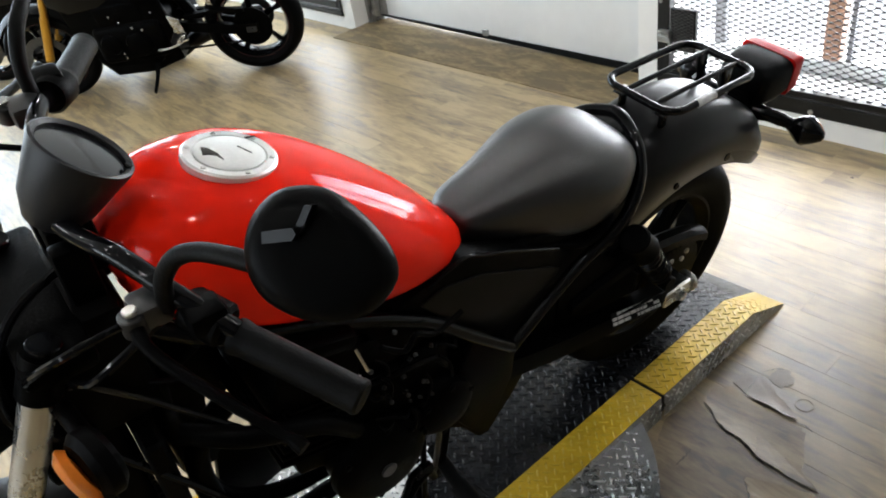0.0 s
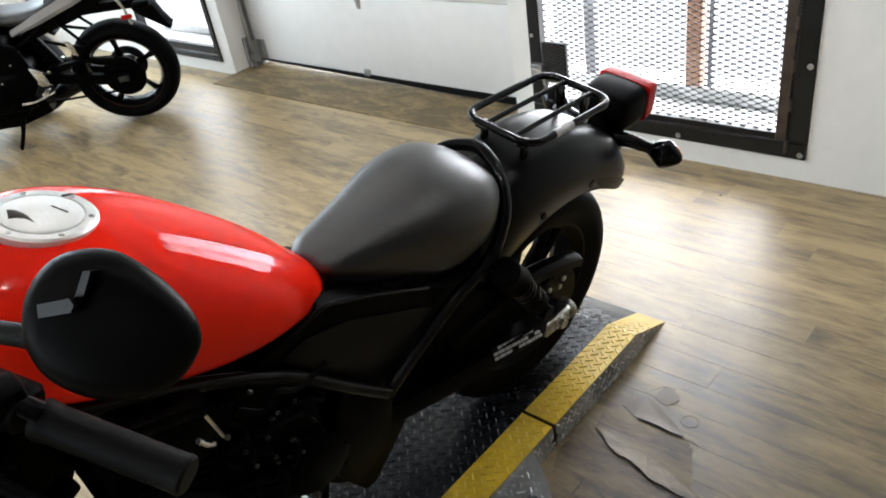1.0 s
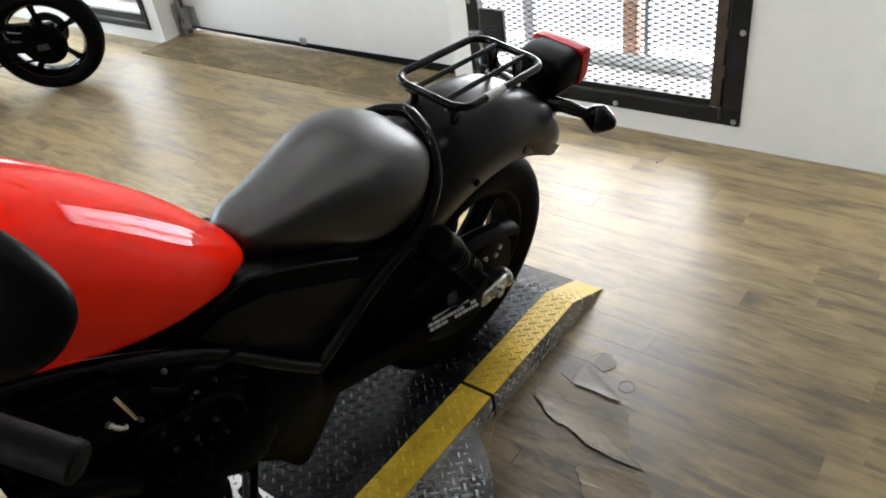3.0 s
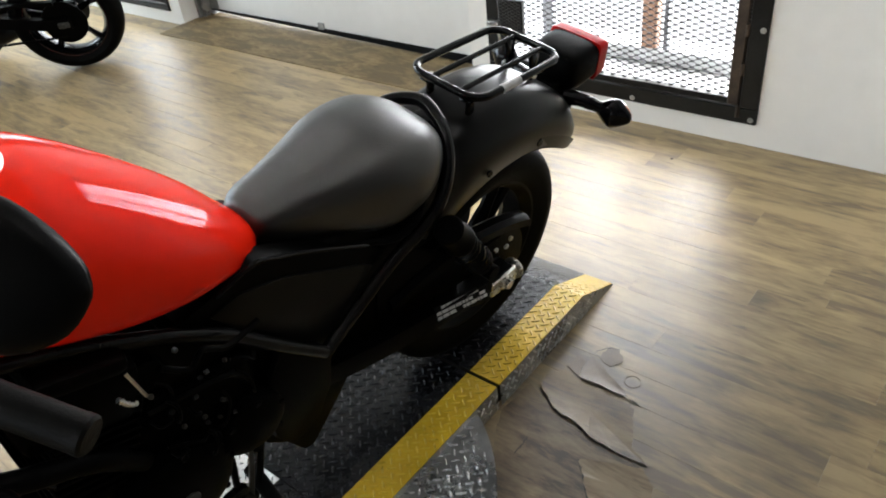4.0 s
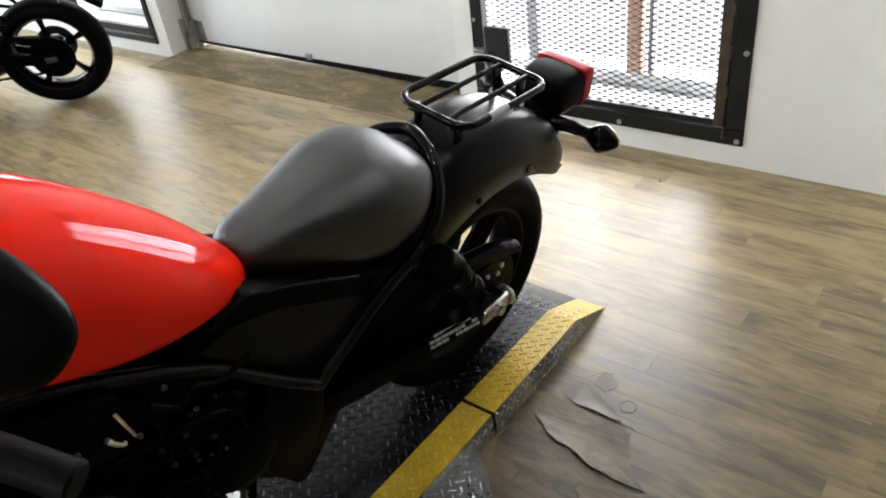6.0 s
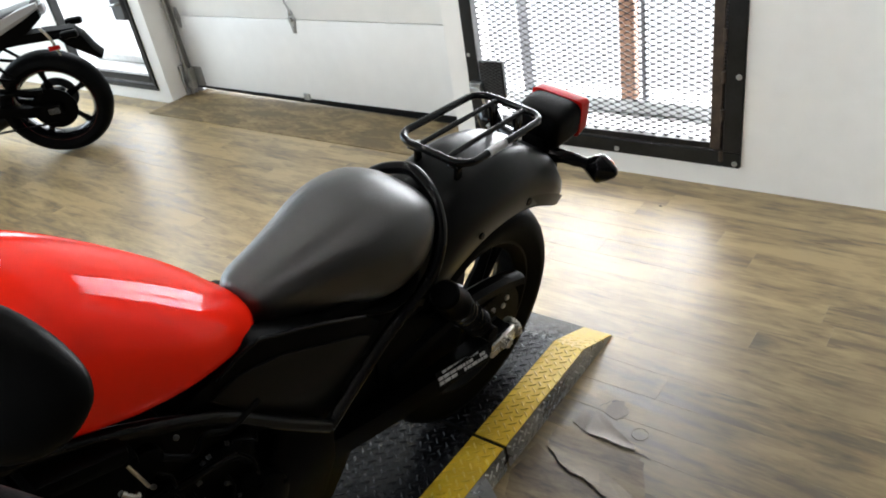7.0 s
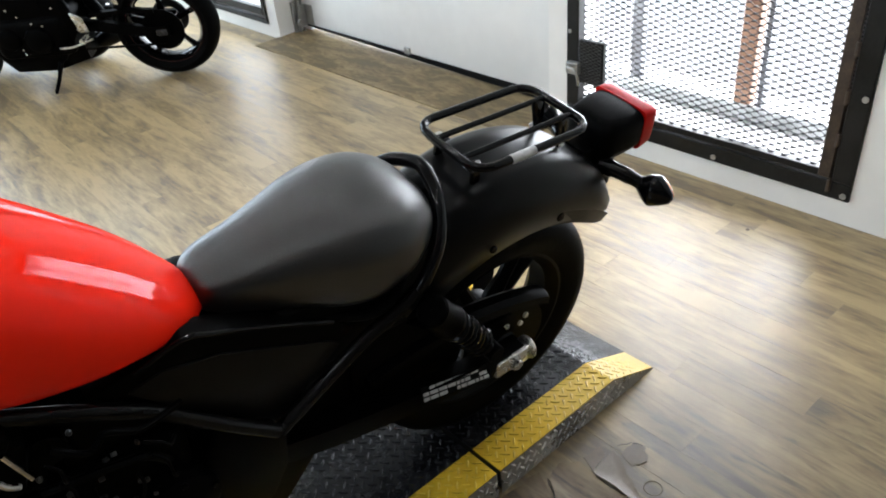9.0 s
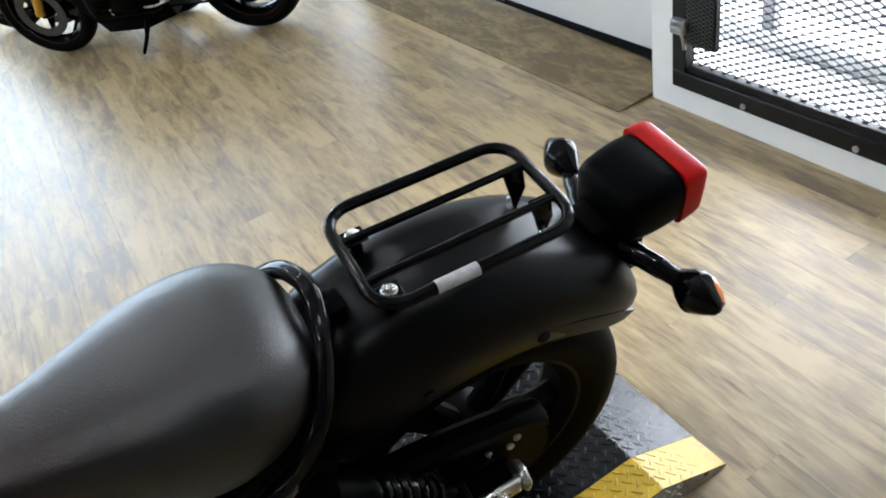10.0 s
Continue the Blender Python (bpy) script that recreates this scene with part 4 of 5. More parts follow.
both("fork_tube", lambda s: tube([(fork_at(0.62), -0.108, 0.62), (fork_at(0.985), -0.108, 0.985)], 0.0205, 20, smooth=False), SILVER, "bare metal fork tube")
both("fork_shroud", lambda s: tube([(fork_at(0.98), -0.108, 0.98), (fork_at(1.035), -0.108, 1.035)], 0.025, 20, smooth=False), CASTING)
part("headstock_cover", box(0.09, 0.215, -0.088, 0.088, 0.83, 1.03, 0.02, 2), PLASTIC, bike)
both("fork_slider", lambda s: tube([(fork_at(0.36), -0.108, 0.36), (fork_at(0.66), -0.108, 0.66)], 0.029, 20, smooth=False), CASTING)
both("fork_cap", lambda s: disc((fork_at(1.034), -0.108, 1.034), (0.33, 0, 0.94), 0.019, 0.012, 16), GLOSS)
both("front_indicator", lambda s: join(disc((0.128, -0.222, 0.968), (-0.95, -0.25, 0.1), 0.041, 0.030, 28, 0.008), tube([(0.105, -0.12, 0.955), (0.115, -0.19, 0.965)], 0.011, 10, smooth=False)), PLASTIC)
both("front_indicator_lens", lambda s: disc((0.101, -0.228, 0.968), (-0.95, -0.10, -0.22), 0.037, 0.016, 28, 0.007), AMBER, "amber indicator lens")
part("headlight", revolve([(-0.075, 0.001), (-0.075, 0.04), (-0.05, 0.075), (0.0, 0.088), (0.03, 0.088), (0.034, 0.08), (0.034, 0.001)], 40, axis_to((0.01, 0, 0.93), (-1, 0, 0.05))), PLASTIC, bike, "round black headlight")
part("headlight_glass", disc((-0.026, 0, 0.932), (-1, 0, 0.05), 0.079, 0.006, 32), GLASSBLACK, bike)
rings = []
for deg in range(30, 151, 8):
    a = radians(deg)
    rings.append([(FRONT.x + (rr * math.cos(a)), y, FRONT.z + rr * math.sin(a)) for y, rr in ((-0.078, 0.315), (-0.07, 0.338), (-0.04, 0.35), (0, 0.354), (0.04, 0.35), (0.07, 0.338), (0.078, 0.315), (0.07, 0.33), (0.04, 0.345), (0, 0.349), (-0.04, 0.345), (-0.07, 0.33))])
part("front_fender", loft(rings), MATTE, bike)
part("brake_disc", revolve([(-0.002, 0.095), (-0.002, 0.148), (0.002, 0.148), (0.002, 0.095)], 48, Matrix.Translation(FRONT + Vector((0, 0.085, 0)))), SILVER, bike, "steel brake disc")
for pts, r in (([(0.215, -0.19, 1.095), (0.14, -0.20, 1.10), (0.09, -0.14, 1.03), (0.13, -0.08, 0.93), (0.25, -0.09, 0.86)], 0.0045),
               ([(0.225, -0.20, 1.085), (0.15, -0.19, 1.04), (0.13, -0.11, 0.97), (0.20, -0.10, 0.86), (0.33, -0.15, 0.70)], 0.005),
               ([(0.21, 0.19, 1.095), (0.12, 0.20, 1.12), (0.06, 0.13, 1.05), (0.06, 0.05, 0.92)], 0.0045),
               ([(0.20, -0.02, 1.07), (0.10, -0.06, 1.05), (0.05, -0.09, 0.95), (0.12, -0.10, 0.82), (0.22, -0.16, 0.68), (0.26, -0.17, 0.56)], 0.006)):
    part("cable", tube(pts, r, 8, 8), GLOSS, bike)

# frame
both("frame_rail", lambda s: tube([(0.20, -0.05, 0.975), (0.27, -0.100, 0.942), (0.333, -0.118, 0.914), (0.40, -0.119, 0.883), (0.467, -0.120, 0.845), (0.53, -0.120, 0.804), (0.585, -0.120, 0.764), (0.632, -0.121, 0.724), (0.660, -0.124, 0.694), (0.718, -0.132, 0.634), (0.786, -0.136, 0.564)], 0.0125, 12), FRAMEPAINT, "black steel frame rail")
both("seat_rail", lambda s: tube([(0.790, -0.134, 0.556), (0.88, -0.124, 0.600), (0.966, -0.122, 0.652), (1.04, -0.126, 0.690), (1.070, -0.130, 0.716)], 0.0130, 12), FRAMEPAINT, "black steel seat rail")
HOOP = [(1.040, -0.124, 0.672), (1.072, -0.130, 0.718), (1.0945, -0.127, 0.750), (1.1155, -0.117, 0.780), (1.134, -0.098, 0.806), (1.151, -0.068, 0.831), (1.162, -0.030, 0.847), (1.166, 0.0, 0.853)]
part("grab_hoop", tube(HOOP + [(x, -y, z) for x, y, z in HOOP[-2::-1]], 0.0128, 16), GLOSS, bike, "gloss black tubular hoop behind the seat")
part("seat_mount", box(1.135, 1.20, -0.022, 0.022, 0.79, 0.822, 0.008, 2), PLASTIC, bike)
part("inner_fender", join(box(0.70, 1.12, -0.102, 0.102, 0.60, 0.765, 0.02, 2), box(0.78, 1.035, -0.095, 0.095, 0.37, 0.66, 0.015, 2)), PLASTIC, bike, "black plastic inner fender and battery box")
PANEL = [(0.555, 0.795), (0.690, 0.832), (0.735, 0.815), (0.80, 0.785), (0.925, 0.715), (0.955, 0.680), (0.815, 0.568), (0.765, 0.600), (0.68, 0.705)]
part("side_panel", prism(PANEL, -0.112, -0.07, 0.006), PLASTIC, bike, "black plastic side panel")
part("side_panel", prism([(l, min(h, 0.745)) for l, h in PANEL], 0.06, 0.10, 0.004), PLASTIC, bike, "black plastic side panel")
both("side_panel_inset", lambda s: prism([(0.604, 0.780), (0.653, 0.792), (0.735, 0.772), (0.905, 0.684), (0.925, 0.668), (0.827, 0.573), (0.801, 0.548), (0.689, 0.663)], -0.117, -0.111, 0.003), PANELBLACK, "matte inset panel")
part("side_panel_lip", tube([(0.62, -0.113, 0.808), (0.69, -0.114, 0.830), (0.735, -0.114, 0.814), (0.80, -0.114, 0.784), (0.915, -0.114, 0.722)], 0.004, 8), GLOSS, bike)

# engine
part("crankcase", prism([(0.335, 0.62), (0.60, 0.62), (0.60, 0.47), (0.575, 0.408), (0.54, 0.366), (0.47, 0.362), (0.44, 0.392), (0.405, 0.49), (0.385, 0.528), (0.345, 0.54)], -0.115, 0.115, 0.008), CASTING, bike, "black engine crankcase")
part("gearbox_case", box(0.40, 0.66, -0.13, 0.13, 0.46, 0.68, 0.03, 3), CASTING, bike)
part("oil_sump", box(0.445, 0.54, -0.07, 0.07, 0.335, 0.42, 0.02, 3), CASTING, bike)
rows = []
for k in range(9):
    rows.append(moved(box(-0.055, 0.065, -0.135, 0.135, -0.0035, 0.0035, 0.002), Matrix.Translation((0.372 + 0.005 * k - 0.005, 0, 0.605 + 0.016 * k)) @ pose(0, 0, 0, 0, 18, 0)))
for fin in rows:
    part("cylinder_fin", fin, CASTING, bike)
part("cylinder_head", moved(join(box(-0.065, 0.085, -0.15, 0.15, 0, 0.10, 0.018, 2), box(-0.06, 0.06, -0.16, 0.16, 0.10, 0.13, 0.012, 2)), Matrix.Translation((0.375, 0, 0.745)) @ pose(0, 0, 0, 0, 18, 0)), CASTING, bike)
part("cylinder", moved(box(-0.06, 0.06, -0.12, 0.12, 0, 0.16, 0.01), Matrix.Translation((0.385, 0, 0.60)) @ pose(0, 0, 0, 0, 18, 0)), CASTING, bike)
for l, h, r, d in ((0.475, 0.515, 0.085, 0.035), (0.615, 0.545, 0.055, 0.03)):
    part("engine_cover", revolve([(-0.034, 0.001), (-0.034, r - 0.002), (0, r), (0, r + 0.008), (d * 0.5, r + 0.006), (d * 0.85, r - 0.008), (d, r - 0.03), (d, 0.001)], 40, axis_to((l, -0.145, h), (0, -1, 0))), CASTING, bike, "round black engine cover")
    for k in range(6):
        a = radians(60 * k + 20)
        part("cover_bolt", disc((l + (r + 0.001) * math.cos(a), -0.150 - d * 0.45, h + (r + 0.001) * math.sin(a)), (0, -1, 0), 0.006, 0.006, 8), CASTING, bike)
part("timing_plug", disc((0.475, -0.180, 0.515), (0, -1, 0), 0.015, 0.005, 20), DARKSTEEL, bike, "dull grey metal inspection plug")
# black fillers added to keep gaps dark, outlined to fit the camera's view
part("radiator_gap_panel", prism([(0.186, 0.84), (0.32, 0.82), (0.335, 0.62), (0.308, 0.57), (0.282, 0.60), (0.272, 0.54), (0.296, 0.50), (0.262, 0.42), (0.20, 0.44), (0.186, 0.52)], 0.085, 0.105, 0.003), PLASTIC, bike, "added black panel darkening the gap behind the radiator")
part("lower_gap_panel", prism([(0.262, 0.445), (0.345, 0.440), (0.385, 0.34), (0.372, 0.27), (0.300, 0.25), (0.245, 0.33)], 0.085, 0.105, 0.004), PLASTIC, bike, "added black panel darkening the gap below the engine")
part("fork_gap_block", box(0.10, 0.15, -0.085, 0.085, 0.52, 0.86, 0.012, 2), PLASTIC, bike, "added black block darkening the gap behind the forks")
radiator = part("radiator", box(0.155, 0.185, -0.13, 0.13, 0.52, 0.82, 0.006), PLASTIC, bike, "black finned radiator")
for k in range(23):
    part("radiator_fin", box(0.148, 0.154, -0.12, 0.12, 0.53 + 0.012 * k, 0.534 + 0.012 * k, 0), PLASTIC, radiator)
both("header_pipe", lambda s: tube([(0.29, -0.07, 0.76), (0.22, -0.075, 0.70), (0.215, -0.075, 0.55), (0.24, -0.06, 0.36), (0.34, -0.03, 0.30), (0.50, -0.02, 0.29)], 0.019, 12), CASTING)
part("muffler", tube([(0.62, 0.15, 0.26), (0.80, 0.20, 0.30), (1.20, 0.215, 0.36)], [0.03, 0.048, 0.05, 0.05, 0.045], 18), MATTE, bike)
part("hose", tube([(0.21, -0.10, 0.78), (0.28, -0.155, 0.77), (0.38, -0.165, 0.72), (0.44, -0.155, 0.64)], 0.016, 12), PLASTIC, bike)
part("hose", tube([(0.20, -0.11, 0.56), (0.27, -0.165, 0.55), (0.36, -0.165, 0.50)], 0.015, 12), PLASTIC, bike)
part("throttle_body", join(box(0.43, 0.54, -0.105, 0.105, 0.70, 0.80, 0.014, 2), disc((0.49, -0.105, 0.755), (0, -1, 0), 0.028, 0.02)), CASTING, bike)
# block added to darken the gap behind the engine
part("engine_gap_block", box(0.58, 0.74, -0.108, 0.108, 0.45, 0.60, 0.02, 2), CASTING, bike)
part("airbox", box(0.50, 0.78, -0.105, 0.105, 0.56, 0.79, 0.02, 2), PLASTIC, bike)
part("linkage_rod", tube([(0.455, -0.165, 0.836), (0.470, -0.165, 0.775)], 0.0034, 8, smooth=False), CHROME, bike, "bright metal rod")
part("hose_clip", tube([(0.436, -0.165, 0.797), (0.445, -0.167, 0.782), (0.455, -0.165, 0.772)], 0.0042, 8), SILVER, bike)
for l, w, h in ((0.5245, -0.158, 0.815), (0.544, -0.158, 0.767), (0.539, -0.158, 0.647), (0.576, -0.150, 0.646), (0.584, -0.150, 0.640), (0.495, -0.160, 0.707), (0.5055, -0.160, 0.660), (0.475, -0.162, 0.765), (0.40, -0.16, 0.80)):
    part("bolt", disc((l, w, h), (0.1, -0.9, 0.4), 0.0042, 0.006, 8), DARKSTEEL, bike)
part("wiring", tube([(0.50, -0.16, 0.80), (0.535, -0.17, 0.775), (0.56, -0.165, 0.79), (0.60, -0.16, 0.76), (0.66, -0.15, 0.76)], 0.005, 8), PLASTIC, bike)
part("wiring", tube([(0.47, -0.15, 0.72), (0.52, -0.17, 0.735), (0.59, -0.165, 0.71), (0.62, -0.155, 0.66)], 0.006, 8), PLASTIC, bike)
rng = random.Random(21)
for k in range(11):
    l, h = rng.uniform(0.47, 0.60), rng.uniform(0.63, 0.80)
    a = Vector((l, -0.158 - rng.random() * 0.01, h - (l - 0.47) * 0.35))
    bend = Vector((rng.uniform(-0.02, 0.03), -0.008, rng.uniform(-0.035, 0.01)))
    part("wire", tube([a, a + bend * 0.6 + Vector((0.008, -0.004, 0.0)), a + bend * 1.6, a + bend * 2.2 + Vector((0, 0.02, 0))], rng.uniform(0.002, 0.0034), 6, 4), PLASTIC, bike)
for k in range(9):
    l, h = rng.uniform(0.50, 0.60), rng.uniform(0.62, 0.78)
    part("terminal", moved(box(-0.004, 0.004, -0.003, 0.003, -0.0022, 0.0022, 0.0008), Matrix.Translation((l, -0.160, h - (l - 0.5) * 0.4)) @ pose(0, 0, 0, rng.uniform(0, 90), rng.uniform(0, 90), rng.uniform(0, 90))), DARKSTEEL, bike)
both("pivot_plate", lambda s: prism([(0.70, 0.635), (0.785, 0.580), (0.805, 0.54), (0.80, 0.46), (0.765, 0.385), (0.70, 0.36), (0.665, 0.42), (0.655, 0.55)], -0.135, -0.105, 0.008), CASTING, "black frame pivot plate")

# foot controls and stand
both("foot_peg", lambda s: join(tube([(0.61, -0.12, 0.37), (0.595, -0.24, 0.38)], 0.014, 12, smooth=False), tube([(0.597, -0.22, 0.378), (0.59, -0.33, 0.392)], 0.019, 14, smooth=False)), GRIP, "rubber foot peg")
part("gear_lever", join(tube([(0.558, -0.16, 0.395), (0.540, -0.168, 0.425), (0.522, -0.17, 0.415), (0.504, -0.17, 0.37), (0.470, -0.175, 0.325), (0.42, -0.18, 0.32)], 0.007, 8), tube([(0.42, -0.175, 0.32), (0.42, -0.235, 0.325)], 0.010, 10, smooth=False)), CASTING, bike)
part("gear_rod", tube([(0.556, -0.16, 0.30), (0.562, -0.16, 0.50)], 0.0065, 8, smooth=False), CASTING, bike)
# filler added for the dark area below, outlined to fit the camera's view
part("belly_gap_panel", prism([(0.66, 0.50), (0.872, 0.455), (0.876, 0.405), (0.822, 0.328), (0.768, 0.258), (0.742, 0.262), (0.700, 0.335), (0.66, 0.375)], -0.105, -0.055, 0.006), PLASTIC, bike, "added black panel darkening the gap below the battery box")
part("shift_rod", tube([(0.602, -0.155, 0.50), (0.596, -0.160, 0.465), (0.580, -0.160, 0.352)], 0.0055, 8), DARKSTEEL, bike, "thin steel shift rod")
part("stand_spring", tube([(0.625, -0.148, 0.47), (0.604, -0.160, 0.405), (0.592, -0.150, 0.33)], 0.0075, 8), CASTING, bike)
part("shift_joint", disc((0.556, -0.158, 0.405), (0, -1, 0), 0.020, 0.014, 16), CASTING, bike)
part("shift_lever", tube([(0.580, -0.160, 0.352), (0.560, -0.164, 0.395), (0.520, -0.172, 0.372), (0.47, -0.20, 0.365)], [0.009, 0.010, 0.008, 0.008], 10), CASTING, bike, "black shift lever")
part("side_stand", tube([(0.56, -0.12, 0.33), (0.555, -0.20, 0.22), (0.57, -0.262, 0.12), (0.60, -0.292, 0.045), (0.615, -0.30, 0.024)], [0.014, 0.012, 0.011, 0.011, 0.012], 10), CASTING, bike, "black side stand")
part("stand_foot", box(0.585, 0.645, -0.325, -0.275, 0.012, 0.022, 0.004), CASTING, bike)

# swingarm, chain side
both("swingarm", lambda s: loft([[(l, y, h) for y, h in ((w - 0.019, c - 0.026), (w + 0.019, c - 0.026), (w + 0.021, c), (w + 0.019, c + 0.026), (w - 0.019, c + 0.026), (w - 0.021, c))] for l, w, c in along([(0.76, -0.10, 0.475), (0.86, -0.116, 0.460), (1.00, -0.125, 0.435), (1.15, -0.126, 0.405), (1.27, -0.120, 0.374), (1.355, -0.116, 0.360)], 14)]), CASTING, "black steel swingarm")
both("axle_block", lambda s: join(box(1.272, 1.366, -0.146, -0.128, 0.340, 0.384, 0.006, 2), disc((1.366, -0.128, 0.362), (1, 0, 0), 0.027, 0.014, 20, 0.004)), SILVER, "bright metal axle adjuster")
both("axle_nut", lambda s: join(disc((1.322, -0.145, 0.362), (0, -1, 0), 0.019, 0.004, 24), disc((1.322, -0.147, 0.362), (0, -1, 0), 0.014, 0.012, 6)), SILVER, "hexagonal axle nut")
sticker = part("warning_label", moved(box(-0.093, 0.093, -0.0006, 0, -0.016, 0.016, 0), Matrix.Translation((1.160, -0.1475, 0.417)) @ pose(0, 0, 0, -34, 16, 0)), PLASTIC, bike, "small printed warning label")
rng = random.Random(11)
for row in range(3):
    u = -0.088
    while u < 0.080:
        w = rng.choice((0.008, 0.014, 0.020))
        if rng.random() < 0.8:
            part("print_bar", moved(box(u, min(u + w, 0.09), -0.0012, -0.0007, 0.0135 - row * 0.0098 - 0.0066, 0.0135 - row * 0.0098, 0), Matrix.Translation((1.160, -0.1475, 0.417)) @ pose(0, 0, 0, -34, 16, 0)), LABEL, sticker)
        u += w + 0.003
# filler added to hide the bright deck inside the swingarm
part("wheel_gap_panel", prism([(0.95, 0.395), (1.19, 0.385), (1.21, 0.46), (1.12, 0.56), (1.05, 0.62), (0.95, 0.63)], -0.100, -0.092, 0.002), PLASTIC, bike)
part("chain_guard", loft([[(l, y, h) for y, h in ((w - 0.022, c - 0.012), (w + 0.022, c - 0.012), (w + 0.022, c + 0.008), (w + 0.010, c + 0.018), (w - 0.010, c + 0.018), (w - 0.022, c + 0.008))] for l, w, c in along([(0.98, -0.092, 0.505), (1.10, -0.092, 0.525), (1.22, -0.092, 0.522), (1.34, -0.092, 0.497), (1.42, -0.092, 0.468), (1.435, -0.092, 0.458)], 18)]), PLASTIC, bike, "black plastic chain guard")
part("sprocket", revolve([(-0.003, 0.03), (-0.003, 0.112), (0.003, 0.112), (0.003, 0.03)], 42, Matrix.Translation(AXLE + Vector((0, -0.088, 0)))), CASTING, bike)
for l, h in ((1.385, 0.430), (1.372, 0.412), (1.332, 0.425)):
    part("sprocket_bolt", disc((l, -0.096, h), (0, -1, 0), 0.007, 0.006, 8), SILVER, bike)
for zc, l0 in ((0.455, 0.0),):
    links = [box(0.80 + 0.0159 * k + l0, 0.8135 + 0.0159 * k + l0, -0.098, -0.082, zc + 0.0001 * k - 0.005, zc + 0.0001 * k + 0.005, 0) for k in range(36)]
    part("chain", join(*links), CASTING, bike, "drive chain")
both("shock_body", lambda s: revolve([(0, 0.001), (0, 0.026), (0.005, 0.030), (0.058, 0.030), (0.066, 0.034), (0.074, 0.034), (0.078, 0.018), (0.205, 0.018), (0.205, 0.012), (0.295, 0.012), (0.295, 0.001)], 24, axis_to((1.075, -0.160, 0.690), (0.586, 0.08, -0.805))), CASTING, "black shock absorber")


def coil(s):
    a = Vector((1.122, -0.1536, 0.6255))
    d = Vector((0.586, 0.08, -0.805)).normalized()
    e = d.cross(Vector((0, 1, 0))).normalized()
    f = d.cross(e)
    pts = []
    for k in range(8 * 14 + 1):
        t = 2 * math.pi * k / 14
        pts.append(a + d * (0.165 * k / (8 * 14)) + (e * math.cos(t) + f * math.sin(t)) * 0.0265)
    return tube(pts, 0.0052, 6, smooth=False)


both("shock_spring", coil, FRAMEPAINT, "black coil spring")
both("shock_eye", lambda s: disc((1.254, -0.126, 0.443), (0, -1, 0), 0.019, 0.03, 20), CASTING)
both("fender_bolt", lambda s: disc((1.425, -0.106, 0.690), (0, -1, 0), 0.010, 0.006, 12), GLOSS)
both("fender_bolt", lambda s: disc((1.25, -0.111, 0.700), (0, -1, 0), 0.008, 0.006, 12), GLOSS)


def fender_trim(s):
    """A narrow band that hangs below the fender's edge, close to the tyre."""
    rings = []
    for row in along([(104, 0.352, 0.334, 0.109), (85, 0.350, 0.322, 0.110), (62, 0.350, 0.318, 0.107), (50, 0.354, 0.322, 0.100), (43, 0.358, 0.334, 0.092)], 22):
        a, ro, ri, w = radians(row[0]), row[1], row[2], row[3]
        rings.append([(AXLE.x + r * math.cos(a), -w + dy, AXLE.z + r * math.sin(a)) for r, dy in ((ro, 0.0), (ri, 0.002), (ri, 0.007), (ro, 0.006))])
    return loft(rings)


both("fender_trim", fender_trim, PANELBLACK)

# luggage rack


def rounded_rect(x0, x1, hw, r, z0, z1, n=5):
    out = []
    for cx, cy, a0 in ((x1 - r, hw - r, 0), (x0 + r, hw - r, 90), (x0 + r, -hw + r, 180), (x1 - r, -hw + r, 270)):
        for k in range(n + 1):
            a = radians(a0 + 90 * k / n)
            x = cx + r * math.cos(a)
            out.append((x, cy + r * math.sin(a), z0 + (z1 - z0) * (x - x0) / (x1 - x0)))
    return out


rack = thing("luggage_rack", "black tubular steel luggage rack bolted over the rear fender", "luggage rack", BIKE)
part("outer_loop", tube(rounded_rect(1.220, 1.489, 0.089, 0.038, 0.868, 0.862), 0.0080, 12, closed=True, smooth=False), GLOSS, rack)
for y in (-0.038, 0.034):
    part("crossbar", tube([(1.222, y, 0.866), (1.484, y, 0.862)], 0.0056, 10, smooth=False), GLOSS, rack)
for y in (-0.052, 0.052):
    part("front_tab", join(box(1.226, 1.262, y - 0.014, y + 0.014, 0.846, 0.851, 0.002), box(1.236, 1.254, y - 0.006, y + 0.006, 0.80, 0.848, 0.003)), GLOSS, rack)
    part("bolt", join(disc((1.246, y, 0.851), (0, 0, 1), 0.0105, 0.003, 16), disc((1.246, y, 0.853), (0, 0, 1), 0.0070, 0.007, 6)), SILVER, rack, "bright hex bolt")
    part("rear_mount", prism([(1.452, 0.864), (1.482, 0.864), (1.486, 0.826), (1.470, 0.790), (1.462, 0.826)], y * 0.62 - 0.004, y * 0.62 + 0.004, 0.001), GLOSS, rack)
    part("bolt", disc((1.470, y * 0.72, 0.803), (0, math.copysign(1, y), 0.6), 0.0075, 0.006, 10), SILVER, rack)
part("label_sticker", join(*[tube([(1.290, -0.0892, 0.8667), (1.345, -0.0892, 0.8653)], 0.0085, 12, smooth=False)]), LABEL, rack, "white printed sticker round the tube")

# tail lamp and rear indicators
rings = []
for l, w, lo, hi in along([(1.588, 0.044, 0.722, 0.775), (1.597, 0.060, 0.712, 0.798), (1.625, 0.066, 0.712, 0.806), (1.655, 0.069, 0.716, 0.810), (1.684, 0.069, 0.722, 0.810)], 14):
    rings.append(egg(l, lo, hi, w, 32, 4.2, 0.5))
tail = part("tail_lamp", loft(rings), PLASTIC, bike, "black tail lamp housing", 50)
rings = []
